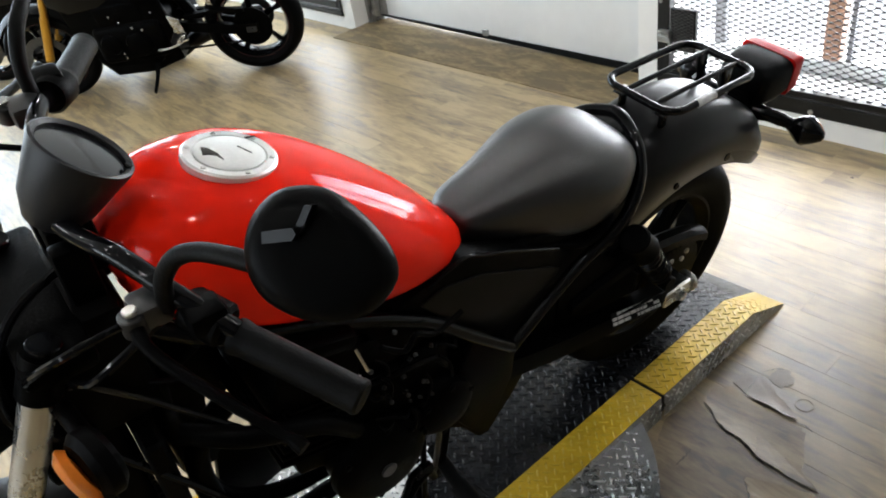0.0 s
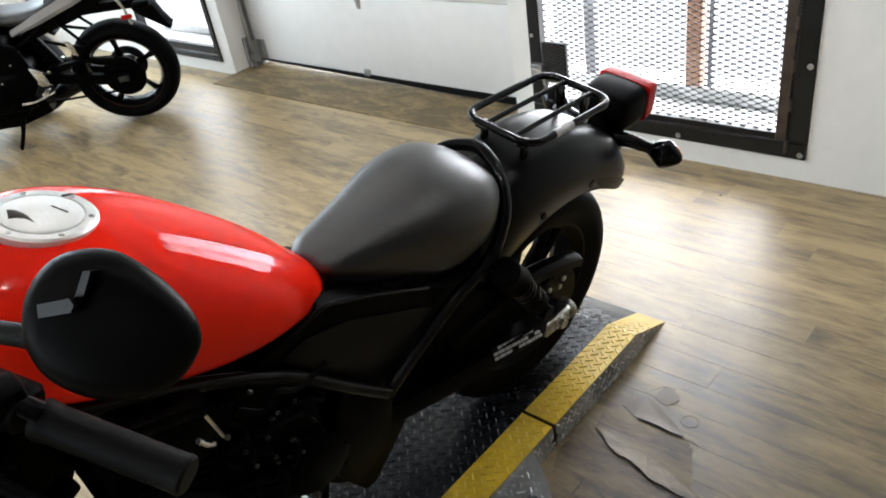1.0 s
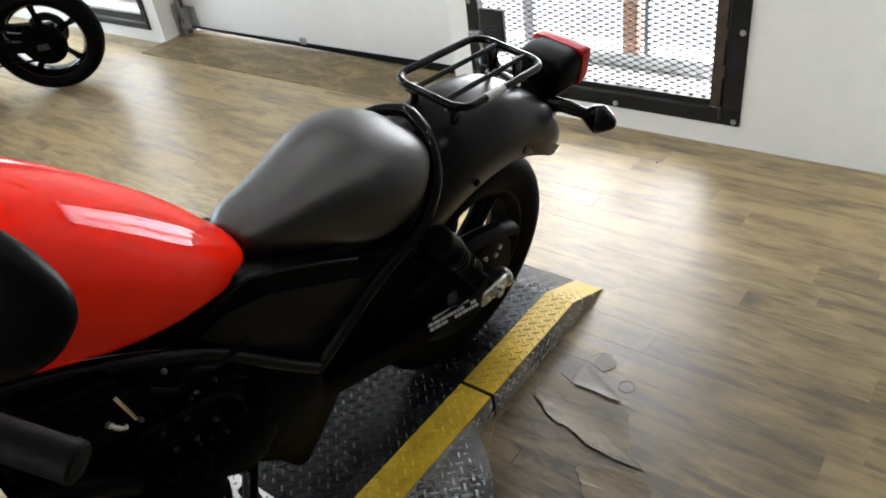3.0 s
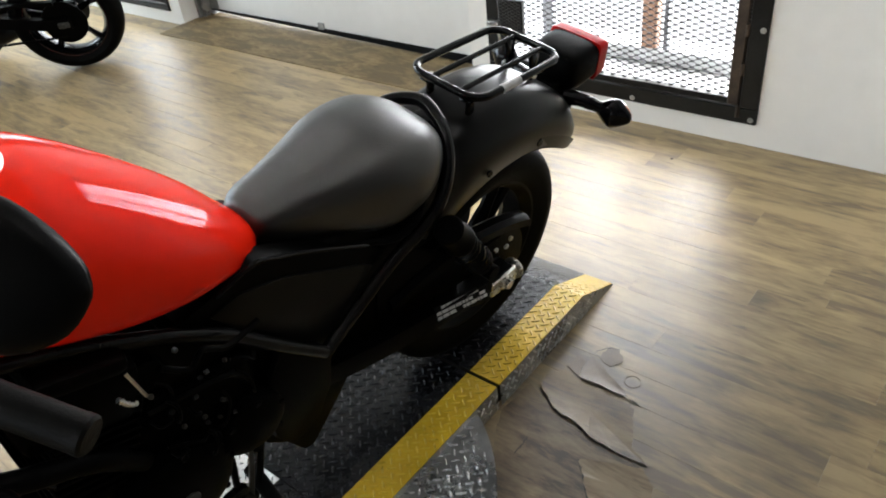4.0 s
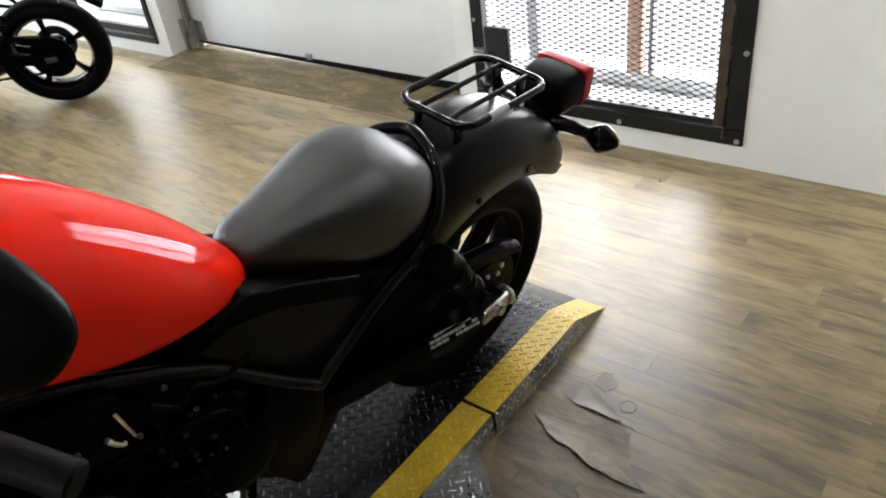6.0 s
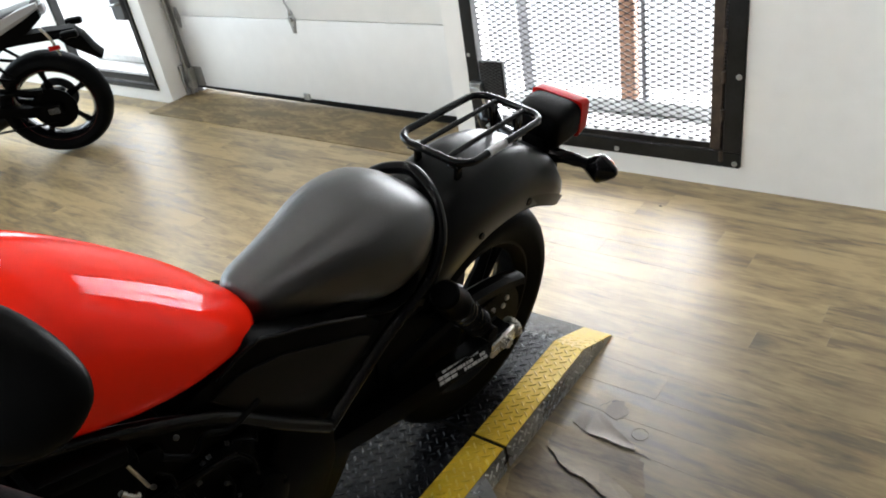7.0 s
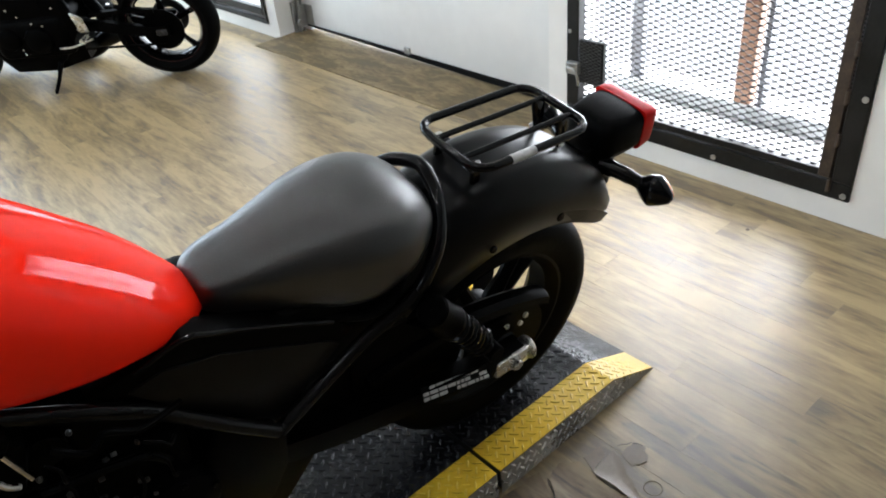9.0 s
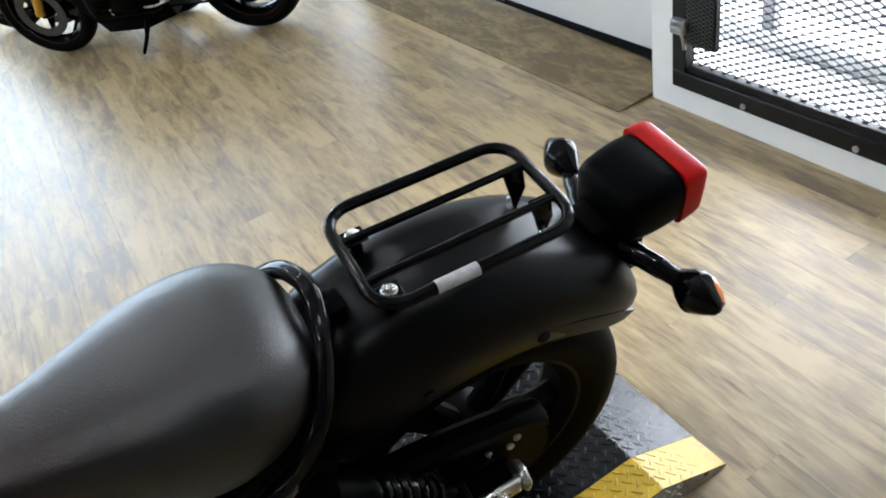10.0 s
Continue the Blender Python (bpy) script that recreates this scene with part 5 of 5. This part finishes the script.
for l, w, lo, hi in along([(1.683, 0.0705, 0.720, 0.8115), (1.702, 0.0705, 0.725, 0.8125), (1.716, 0.069, 0.730, 0.811), (1.722, 0.064, 0.736, 0.807)], 10):
    rings.append(egg(l, lo, hi, w, 40, 9.0, 0.5))
part("tail_lens", loft(rings), REDLENS, tail, "red tail lamp lens", 50)
part("tail_bracket", join(box(1.555, 1.625, -0.035, 0.035, 0.675, 0.745, 0.010, 2), box(1.60, 1.64, -0.05, 0.05, 0.64, 0.72, 0.008, 2)), PLASTIC, bike)
both("rear_indicator_stalk", lambda s: tube([(1.600, -0.045, 0.705), (1.615, -0.085, 0.704), (1.632, -0.125, 0.696), (1.640, -0.145, 0.692)], [0.018, 0.016, 0.014, 0.014], 12), GLOSS)


def pod(s):
    rings = []
    d = Vector((0.10, -0.99, 0.02)).normalized()
    a = Vector((1.638, -0.122, 0.690))
    for t, k in ((-0.008, 0.010), (0.004, 0.017), (0.018, 0.027), (0.034, 0.0345), (0.041, 0.0345), (0.060, 0.023), (0.076, 0.011), (0.080, 0.002)):
        c = a + d * t
        rings.append([(c.x + k * 0.85 * math.cos(q), c.y + 0.10 * k * math.cos(q), c.z + k * 1.05 * math.sin(q)) for q in [2 * math.pi * j / 20 for j in range(20)]])
    return loft(rings)


def pod_lens(s):
    rings = []
    d = Vector((0.10, -0.99, 0.02)).normalized()
    a = Vector((1.644, -0.128, 0.690))
    for t, k in ((0.010, 0.015), (0.018, 0.0225), (0.031, 0.0295), (0.037, 0.0300), (0.055, 0.0205), (0.068, 0.009)):
        c = a + d * t
        rings.append([(c.x + k * 0.85 * math.cos(q), c.y, c.z + k * 1.02 * math.sin(q)) for q in [-math.pi * 0.5 + math.pi * j / 12 for j in range(13)]])
    return loft(rings)


for s, lift in ((-1, 0.0), (1, 0.016)):
    for name, make, material, label in (("rear_indicator", pod, GLOSS, ""), ("rear_indicator_lens", pod_lens, AMBER, "amber indicator lens")):
        bm = make(1)
        if s > 0:
            bm = moved(moved(bm, Matrix.Diagonal((1, -1, 1, 1))), Matrix.Translation((-0.004, 0.0, lift)))
        part(name, bm, material, bike, label)

# ---- black sport motorcycles parked behind ----


def sport_bike(m, label):
    """Local axes: x to the front, y to the left, z up; the rear tyre touches the floor at the origin."""
    b = thing("motorcycle", label, "motorcycle", m, "parked black motorcycles")
    R, F = Vector((0, 0, 0.315)), Vector((1.36, 0, 0.30))

    def sides(name, make, material, lab=""):
        for s in (1, -1):
            part(name, make(s), material, b, lab)

    for c, r, half, rim, k0 in ((R, 0.315, 0.088, 0.222, 14), (F, 0.30, 0.060, 0.222, 0)):
        w = part("wheel", revolve([(-half * 0.74, rim - 0.004), (-half * 0.74, rim + 0.012), (-half * 0.5, rim), (half * 0.5, rim), (half * 0.74, rim + 0.012), (half * 0.74, rim - 0.004), (half * 0.4, rim - 0.02), (-half * 0.4, rim - 0.02)], 48, Matrix.Translation(c)), GLOSS, b, "black five-spoke wheel")
        part("tyre", revolve(tyre_profile(r, half, rim), 64, Matrix.Translation(c)), RUBBER, w)
        part("rim_stripe", revolve([(half * 0.745, rim + 0.004), (half * 0.76, rim + 0.004), (half * 0.76, rim + 0.008), (half * 0.745, rim + 0.008)], 48, Matrix.Translation(c)), DARKREDLINE, w, "thin dark red rim stripe")
        for k in range(5):
            a = radians(72 * k + k0)
            p, q = Vector((math.cos(a) * 0.05, 0, math.sin(a) * 0.05)), Vector((math.cos(a) * (rim - 0.012), 0, math.sin(a) * (rim - 0.012)))
            part("spoke", moved(tube([p, (p + q) / 2, q], [0.020, 0.016, 0.020], 8, 3), Matrix.Translation(c)), GLOSS, w)
        part("hub", revolve([(-0.07, 0.001), (-0.07, 0.04), (-0.03, 0.06), (0.03, 0.06), (0.07, 0.04), (0.07, 0.001)], 24, Matrix.Translation(c)), CASTING, w)
    part("sprocket", revolve([(-0.003, 0.012), (-0.003, 0.125), (0.003, 0.125), (0.003, 0.012)], 40, Matrix.Translation(R + Vector((0, 0.095, 0)))), CASTING, b)
    part("brake_disc", revolve([(-0.002, 0.06), (-0.002, 0.11), (0.002, 0.11), (0.002, 0.06)], 40, Matrix.Translation(R + Vector((0, -0.095, 0)))), DARKSTEEL, b)
    for s in (1, -1):
        part("brake_disc", revolve([(-0.002, 0.105), (-0.002, 0.155), (0.002, 0.155), (0.002, 0.105)], 44, Matrix.Translation(F + Vector((0, 0.075 * s, 0)))), DARKSTEEL, b, "steel brake disc")
        part("caliper", box(1.20, 1.27, 0.055 * s - 0.02, 0.055 * s + 0.02, 0.24, 0.34, 0.01, 2), CASTING, b)
    sides("swingarm", lambda s: loft([[(x, s * (w + dy), c + dz) for dy, dz in ((-0.018, -0.032), (0.018, -0.032), (0.018, 0.032), (-0.018, 0.032))] for x, w, c in ((-0.04, 0.115, 0.315), (0.12, 0.115, 0.33), (0.30, 0.11, 0.37), (0.50, 0.09, 0.40))]), CASTING, "black swingarm")
    part("axle_block", join(box(-0.032, 0.032, 0.134, 0.142, 0.297, 0.333, 0.004), disc((0, 0.140, 0.315), (0, 1, 0), 0.013, 0.010, 6)), DARKSTEEL, b, "metal axle block")
    part("chain", join(*[box(0.02 + 0.02 * k, 0.037 + 0.02 * k, 0.088, 0.102, 0.222 + 0.0005 * k, 0.232 + 0.0005 * k, 0) for k in range(26)]), CASTING, b)
    part("chain_guard", loft([[(x, 0.095 + dy, c + dz) for dy, dz in ((-0.02, -0.01), (0.02, -0.01), (0.02, 0.012), (-0.02, 0.012))] for x, c in ((0.02, 0.435), (0.20, 0.455), (0.40, 0.445))]), PLASTIC, b)
    part("crankcase", box(0.52, 0.98, -0.19, 0.19, 0.24, 0.50, 0.05, 3), CASTING, b, "black engine crankcase")
    part("cylinder_block", box(0.60, 0.94, -0.17, 0.17, 0.46, 0.64, 0.04, 3), CASTING, b)
    part("oil_sump", box(0.62, 0.95, -0.12, 0.12, 0.14, 0.26, 0.03, 2), CASTING, b)
    part("belly_pan", loft([[(x, y, z0) for y, z0 in ((-w, t), (-w * 0.8, lo), (w * 0.8, lo), (w, t))] for x, w, lo, t in ((0.50, 0.10, 0.17, 0.26), (0.70, 0.15, 0.13, 0.28), (0.95, 0.15, 0.14, 0.32), (1.06, 0.08, 0.22, 0.36))]), PLASTIC, b)
    for x, z0, r in ((0.70, 0.36, 0.085), (0.87, 0.38, 0.07)):
        part("engine_cover", revolve([(0, 0.001), (0, r), (0.02, r - 0.01), (0.028, r - 0.03), (0.028, 0.001)], 30, axis_to((x, 0.188, z0), (0, 1, 0))), CASTING, b)
    rnd = random.Random(3)
    for k in range(10):
        part("bolt", disc((0.55 + 0.42 * rnd.random(), 0.190, 0.26 + 0.34 * rnd.random()), (0, 1, 0), 0.006, 0.006, 8), SILVER, b)
    sides("frame_spar", lambda s: loft([[(x, s * (w + dy), c + dz) for dy, dz in ((-0.02, -0.05), (0.02, -0.05), (0.02, 0.05), (-0.02, 0.05))] for x, w, c in ((0.48, 0.13, 0.46), (0.56, 0.155, 0.62), (0.80, 0.17, 0.76), (1.06, 0.10, 0.86))]), CASTING)
    sides("side_cover", lambda s: prism([(0.46, 0.40), (0.50, 0.62), (0.70, 0.74), (1.00, 0.80), (1.12, 0.70), (1.08, 0.40), (0.96, 0.22), (0.62, 0.20)], s * 0.145 - 0.02, s * 0.145 + 0.02, 0.012), CASTING, "black lower side cover")
    part("radiator", box(1.02, 1.06, -0.16, 0.16, 0.36, 0.70, 0.01), PLASTIC, b)
    rings = []
    for x, top, low, hw in along([(0.56, 0.80, 0.72, 0.06), (0.62, 0.86, 0.70, 0.11), (0.74, 0.95, 0.72, 0.15), (0.90, 0.99, 0.76, 0.16), (1.02, 0.95, 0.80, 0.12), (1.08, 0.90, 0.82, 0.06)], 20):
        rings.append(egg(x, low, top, hw, 28, 2.6, 0.4))
    part("fuel_tank", loft(rings), GLOSS, b, "gloss black fuel tank")
    sides("tank_shroud", lambda s: loft([[(x, s * (w + dy), c + dz) for dy, dz in ((0, -h), (0.012, -h * 0.6), (0.016, h * 0.5), (0, h))] for x, w, c, h in ((0.70, 0.15, 0.72, 0.03), (0.86, 0.18, 0.74, 0.12), (1.04, 0.19, 0.74, 0.13), (1.16, 0.16, 0.72, 0.06))]), MATTE, "dark side shroud")
    rings = []
    for x, top, low, hw in along([(0.60, 0.82, 0.74, 0.09), (0.48, 0.80, 0.72, 0.12), (0.32, 0.81, 0.73, 0.13), (0.20, 0.86, 0.78, 0.11)], 14):
        rings.append(egg(x, low, top, hw, 24, 3, 0.5))
    part("seat", loft(rings), SEATV, b, "black rider seat")
    rings = []
    for x, top, low, hw in along([(0.26, 0.845, 0.79, 0.10), (0.12, 0.875, 0.82, 0.09), (-0.02, 0.895, 0.86, 0.07), (-0.10, 0.905, 0.885, 0.04)], 12):
        rings.append(egg(x, low, top, hw, 20, 3, 0.5))
    part("pillion_seat", loft(rings), SEATV, b)
    sides("tail_panel", lambda s: loft([[(x, s * (w + dy), c + dz) for dy, dz in ((0, -h), (0.016, -h * 0.3), (0.012, h), (-0.02, h))] for x, w, c, h in ((0.50, 0.11, 0.69, 0.018), (0.34, 0.12, 0.745, 0.032), (0.12, 0.10, 0.815, 0.036), (-0.05, 0.07, 0.868, 0.030), (-0.14, 0.04, 0.892, 0.016))]), GREYPANEL, "pale grey tail panel")
    sides("subframe", lambda s: tube([(0.56, s * 0.11, 0.58), (0.40, s * 0.105, 0.66), (0.18, s * 0.09, 0.78), (0.0, s * 0.07, 0.86)], 0.014, 10), CASTING)
    part("tail_lamp", box(-0.165, -0.14, -0.04, 0.04, 0.840, 0.895, 0.006), GREYPANEL, b, "pale tail lamp lens")
    part("under_tail", loft([[(x, y, z0 + dz) for y, dz in ((-w, -h), (w, -h), (w, h), (-w, h))] for x, w, z0, h in ((0.42, 0.10, 0.68, 0.05), (0.14, 0.09, 0.75, 0.055), (-0.06, 0.06, 0.815, 0.04), (-0.13, 0.04, 0.845, 0.022))]), PLASTIC, b)
    part("plate_bracket", loft([[(x, y, z0 + dz) for y, dz in ((-w, -0.026), (w, -0.026), (w, 0.026), (-w, 0.026))] for x, w, z0 in ((0.22, 0.05, 0.725), (0.05, 0.045, 0.725), (-0.12, 0.042, 0.718), (-0.22, 0.038, 0.710), (-0.27, 0.03, 0.706))]), PLASTIC, b, "black tail bracket")
    part("plate_holder", prism([(-0.15, 0.725), (-0.27, 0.715), (-0.30, 0.68), (-0.33, 0.60), (-0.365, 0.545), (-0.35, 0.53), (-0.31, 0.56), (-0.20, 0.65)], -0.055, 0.055, 0.004), PLASTIC, b, "black empty plate holder")
    sides("indicator", lambda s: join(tube([(-0.22, s * 0.03, 0.71), (-0.23, s * 0.09, 0.722)], 0.009, 8, smooth=False), box(-0.30, -0.205, s * 0.105 - 0.024, s * 0.105 + 0.024, 0.705, 0.745, 0.014, 2)), PLASTIC)
    part("reflector", box(-0.165, -0.10, 0.050, 0.057, 0.635, 0.662, 0.004), REDLENS, b, "red side reflector")
    part("reflector_arm", tube([(-0.10, 0.043, 0.77), (-0.13, 0.043, 0.70), (-0.145, 0.043, 0.60)], 0.009, 8), SILVER, b)
    sides("passenger_peg_hanger", lambda s: tube([(0.26, s * 0.10, 0.74), (0.13, s * 0.14, 0.565), (0.17, s * 0.14, 0.555), (0.34, s * 0.12, 0.62)], 0.010, 8), CASTING)
    part("shock", tube([(0.46, 0.03, 0.66), (0.36, 0.03, 0.42)], 0.035, 14, smooth=False), CASTING, b)
    part("heel_plate", prism([(0.42, 0.46), (0.49, 0.50), (0.52, 0.44), (0.46, 0.37), (0.41, 0.37)], 0.155, 0.163, 0.003), SILVER, b, "bare metal heel plate")
    part("heel_plate", prism([(0.20, 0.60), (0.235, 0.61), (0.215, 0.52), (0.185, 0.51)], 0.145, 0.151, 0.002), SILVER, b)
    sides("foot_peg", lambda s: tube([(0.43, s * 0.16, 0.35), (0.43, s * 0.26, 0.36)], 0.012, 10, smooth=False), SILVER)
    part("gear_rod", tube([(0.40, 0.17, 0.33), (0.52, 0.19, 0.30), (0.60, 0.195, 0.30)], 0.006, 8), SILVER, b)
    part("side_stand", tube([(0.66, 0.14, 0.20), (0.68, 0.20, 0.12), (0.70, 0.255, 0.065), (0.705, 0.262, 0.058)], [0.015, 0.012, 0.011, 0.014], 10), CASTING, b, "black side stand")
    part("muffler", tube([(0.62, -0.10, 0.16), (0.40, -0.17, 0.20), (0.16, -0.21, 0.27)], [0.03, 0.05, 0.06, 0.06], 18), MATTE, b)
    for s in (1, -1):
        part("fork_slider", tube([(1.35, 0.098 * s, 0.30), (1.25, 0.098 * s, 0.58)], 0.027, 16, smooth=False), GOLD, b, "gold fork leg")
        part("fork_tube", tube([(1.25, 0.098 * s, 0.57), (1.13, 0.098 * s, 0.92)], 0.022, 16, smooth=False), GOLD, b)
    part("front_fender", loft([[(1.36 + rr * math.cos(radians(d)), y, 0.30 + rr * math.sin(radians(d))) for y, rr in ((-0.07, 0.305), (-0.045, 0.332), (0, 0.342), (0.045, 0.332), (0.07, 0.305), (0.045, 0.326), (0, 0.336), (-0.045, 0.326))] for d in range(38, 160, 9)]), MATTE, b, "dark grey front fender")
    part("headlight", box(1.16, 1.30, -0.11, 0.11, 0.80, 0.98, 0.04, 3), PLASTIC, b)
    part("handlebar", tube([(1.02, 0.36, 1.04), (1.06, 0.22, 1.06), (1.07, 0.0, 1.04), (1.06, -0.22, 1.06), (1.02, -0.36, 1.04)], 0.013, 10), CASTING, b)
    return b


second = sport_bike(pose(2.14, 4.665, 0.006, -9, 0, 140.4) @ Matrix.Scale(0.965, 4), "black naked sport motorcycle with pale grey tail on its side stand")
third = copy_thing(second, pose(1.84, 5.50, 0.006, -9, 0, 134))
tagged(third, "black sport motorcycle parked behind the first one on its stand")

# ---- torn vinyl beside the platform ----


def flap(name, pts, heights, material, label):
    """A thin torn sheet: outline points with a lift of their own."""
    bm = bmesh.new()
    rng = random.Random(len(pts))
    outline, lift = [], []
    n = len(pts)
    for i in range(n):
        (xa, ya), (xb, yb) = pts[i], pts[(i + 1) % n]
        for k in range(4):
            t = k / 4
            j = 0.004 if k else 0
            outline.append((xa + (xb - xa) * t + rng.uniform(-j, j), ya + (yb - ya) * t + rng.uniform(-j, j)))
            lift.append(0.6 * (heights[i] + (heights[(i + 1) % n] - heights[i]) * t))
    cx, cy = sum(p[0] for p in outline) / len(outline), sum(p[1] for p in outline) / len(outline)
    top = [bm.verts.new((x, y, 0.0012 + h)) for (x, y), h in zip(outline, lift)]
    low = [bm.verts.new((x, y, h - 0.0002)) for (x, y), h in zip(outline, lift)]
    mid = [bm.verts.new((cx + (x - cx) * 0.6, cy + (y - cy) * 0.6, 0.0014 + h * 0.35)) for (x, y), h in zip(outline, lift)]
    hub = bm.verts.new((cx, cy, 0.0014 + min(heights) * 0.5))
    m = len(top)
    for i in range(m):
        j = (i + 1) % m
        bm.faces.new((top[i], top[j], mid[j], mid[i]))
        bm.faces.new((mid[i], mid[j], hub))
        bm.faces.new((low[j], low[i], top[i], top[j]))
    return tagged(part(name, bm, material, None, "", 60), label, "torn flooring")


TEAR = [(1.349, 0.972), (1.312, 0.914), (1.297, 0.875), (1.299, 0.848), (1.284, 0.805), (1.273, 0.776), (1.268, 0.699), (1.271, 0.637)]
flap("floor_flap", TEAR + [(1.300, 0.690), (1.412, 0.738), (1.432, 0.771), (1.436, 0.84), (1.432, 0.901), (1.440, 0.955), (1.40, 0.985)], [0.004, 0.008, 0.010, 0.009, 0.011, 0.010, 0.007, 0.003, 0.002, 0.003, 0.001, 0.0, 0.0, 0.0, 0.0], TORNTOP, "torn wood-look vinyl sheet lifted along its ragged edge")
flap("subfloor_patch", [(1.349, 1.0), (1.310, 0.914), (1.295, 0.86), (1.270, 0.776), (1.265, 0.699), (1.262, 0.640), (1.19, 0.60), (1.05, 0.56), (0.90, 0.60), (0.88, 0.80), (1.06, 0.92), (1.17, 0.985), (1.24, 1.012)], [0] * 13, WORNWOOD, "bare brown older floor where the vinyl is torn away")
flap("floor_flap", [(1.207, 0.772), (1.182, 0.754), (1.162, 0.737), (1.122, 0.700), (1.106, 0.63), (1.15, 0.57), (1.23, 0.60), (1.262, 0.640), (1.24, 0.70)], [0.004, 0.005, 0.005, 0.004, 0.003, 0.0005, 0.0005, 0.002, 0.003], TORNTOP, "torn brown tongue of vinyl flooring")
flap("floor_flap", [(1.433, 0.901), (1.436, 0.772), (1.475, 0.825), (1.522, 0.918), (1.49, 0.915)], [0.007, 0.012, 0.004, 0.0, 0.002], BACKING, "torn pale backing flap of vinyl flooring")
flap("floor_flap", [(1.456, 0.955), (1.512, 0.948), (1.500, 0.925), (1.437, 0.908)], [0.0, 0.0, 0.001, 0.002], BACKING, "small pale patch of bared vinyl backing")
flap("floor_flap", [(1.526, 0.896), (1.577, 0.898), (1.582, 0.866), (1.546, 0.84), (1.512, 0.855)], [0.0, 0.0, 0.001, 0.002, 0.0], BACKING, "small pale chip of torn vinyl flooring")


def crack(points, width):
    """A thin dark gash with ragged sides, open to the underlay; along a lifted edge, its painted shadow."""
    bm = bmesh.new()
    rng = random.Random(len(points) + 7)
    pts = spline([(x, y, 0.0019) for x, y in points], 6)
    rows = []
    for i, p in enumerate(pts):
        d = (pts[min(i + 1, len(pts) - 1)] - pts[max(i - 1, 0)]).normalized()
        side = Vector((-d.y, d.x, 0))
        w = width * (0.25 + 0.75 * math.sin(math.pi * (i + 0.5) / len(pts))) * rng.uniform(0.5, 1.2)
        q = p + side * rng.uniform(-0.002, 0.002)
        rows.append((bm.verts.new(q - side * w / 2), bm.verts.new(q + side * w / 2)))
    for a, b in zip(rows, rows[1:]):
        bm.faces.new((a[0], b[0], b[1], a[1]))
    return tagged(part("floor_crack", bm, GAP), "thin dark crack in the torn vinyl floor", "floor crack", "cracks in the floor")


crack([(1.206, 0.776), (1.182, 0.754), (1.162, 0.737), (1.122, 0.700), (1.112, 0.66), (1.106, 0.63)], 0.006)
crack([(1.197, 0.909), (1.165, 0.907), (1.132, 0.909)], 0.004)
crack([(1.415, 0.740), (1.36, 0.744), (1.32, 0.735), (1.285, 0.737)], 0.004)
crack([(1.432, 0.770), (1.434, 0.748), (1.424, 0.728)], 0.004)
crack([(1.433, 0.901), (1.430, 0.86), (1.436, 0.82), (1.434, 0.772)], 0.004)
# along the tear the strip paints the shadow under the lifted sheet
crack(TEAR, 0.008)
crack([(1.54, 0.92), (1.575, 0.895), (1.585, 0.862)], 0.003)
ring = revolve([(0.0, 0.0196), (0.0, 0.0216), (0.0009, 0.0213), (0.0009, 0.0199)], 32, axis_to((1.495, 0.785, 0.0008), (0, 0, 1)))
tagged(part("floor_plug", ring, WORNWOOD), "small round worn plug mark in the floor", "floor mark")
tagged(part("floor_speck", disc((2.621, 1.198, 0.0), (0, 0, 1), 0.006, 0.003, 10), GAP), "small dark speck on the floor", "floor mark")

# ---- ceiling lamps, seen as bright points in the paint ----


def ceiling_lamp(m):
    b = thing("ceiling_lamp", "round white ceiling lamp with a glowing bulb", "ceiling lamp", m, "ceiling lamps")
    part("canopy", revolve([(0, 0.001), (0, 0.09), (0.02, 0.085), (0.03, 0.05), (0.03, 0.001)], 28, axis_to((0, 0, 0), (0, 0, -1))), DOORWHITE, b)
    bulb = part("bulb", revolve([(0.03, 0.001), (0.03, 0.035), (0.05, 0.055), (0.08, 0.055), (0.10, 0.04), (0.11, 0.001)], 24, axis_to((0, 0, 0), (0, 0, -1))), BULB, b, "glowing bulb")
    return b


lamp = ceiling_lamp(pose(0.2, 2.2, TOP))
for y in (0.4, 2.2, 4.2, 6.2):
    for x in (-2.6, -1.2, 0.2, 1.5):
        if (x, y) != (0.2, 2.2):
            copy_thing(lamp, pose(x, y, TOP))

# ---- floor planks ----
PW, PLEN = 0.1, 0.914


def plank_mesh(name, length):
    bm = box(-PW / 2 + 0.0001, PW / 2 - 0.0001, -length / 2 + 0.0001, length / 2 - 0.0001, -0.004, 0.0, 0.0002)
    finish(bm)
    me = bpy.data.meshes.new(name)
    bm.to_mesh(me)
    bm.free()
    me.materials.append(PLANK)
    return me


PLANK_MESH = plank_mesh("plank", PLEN)
rest = bmesh.new()
rng = random.Random(4)
col = 0
x = -4.42
while x < 3.0:
    y = -4.0 - rng.random() * PLEN
    while y < 7.7:
        cy = y + PLEN / 2
        if 0.35 < x < 2.9 and -0.6 < cy < 7.2 and cy + PLEN / 2 < 7.7:
            ob = new("plank", PLANK_MESH)
            ob.location = (x, cy, 0)
            ob.parent = floor
        else:
            y0, y1 = max(y, -4.0) + 0.0002, min(y + PLEN, 7.7) - 0.0002
            if y1 > y0:
                q = [rest.verts.new(p) for p in ((x - PW / 2 + 0.0002, y0, 0), (x + PW / 2 - 0.0002, y0, 0), (x + PW / 2 - 0.0002, y1, 0), (x - PW / 2 + 0.0002, y1, 0))]
                rest.faces.new(q)
        y += PLEN
    x += PW
    col += 1
part("planks", rest, PLANK, floor)
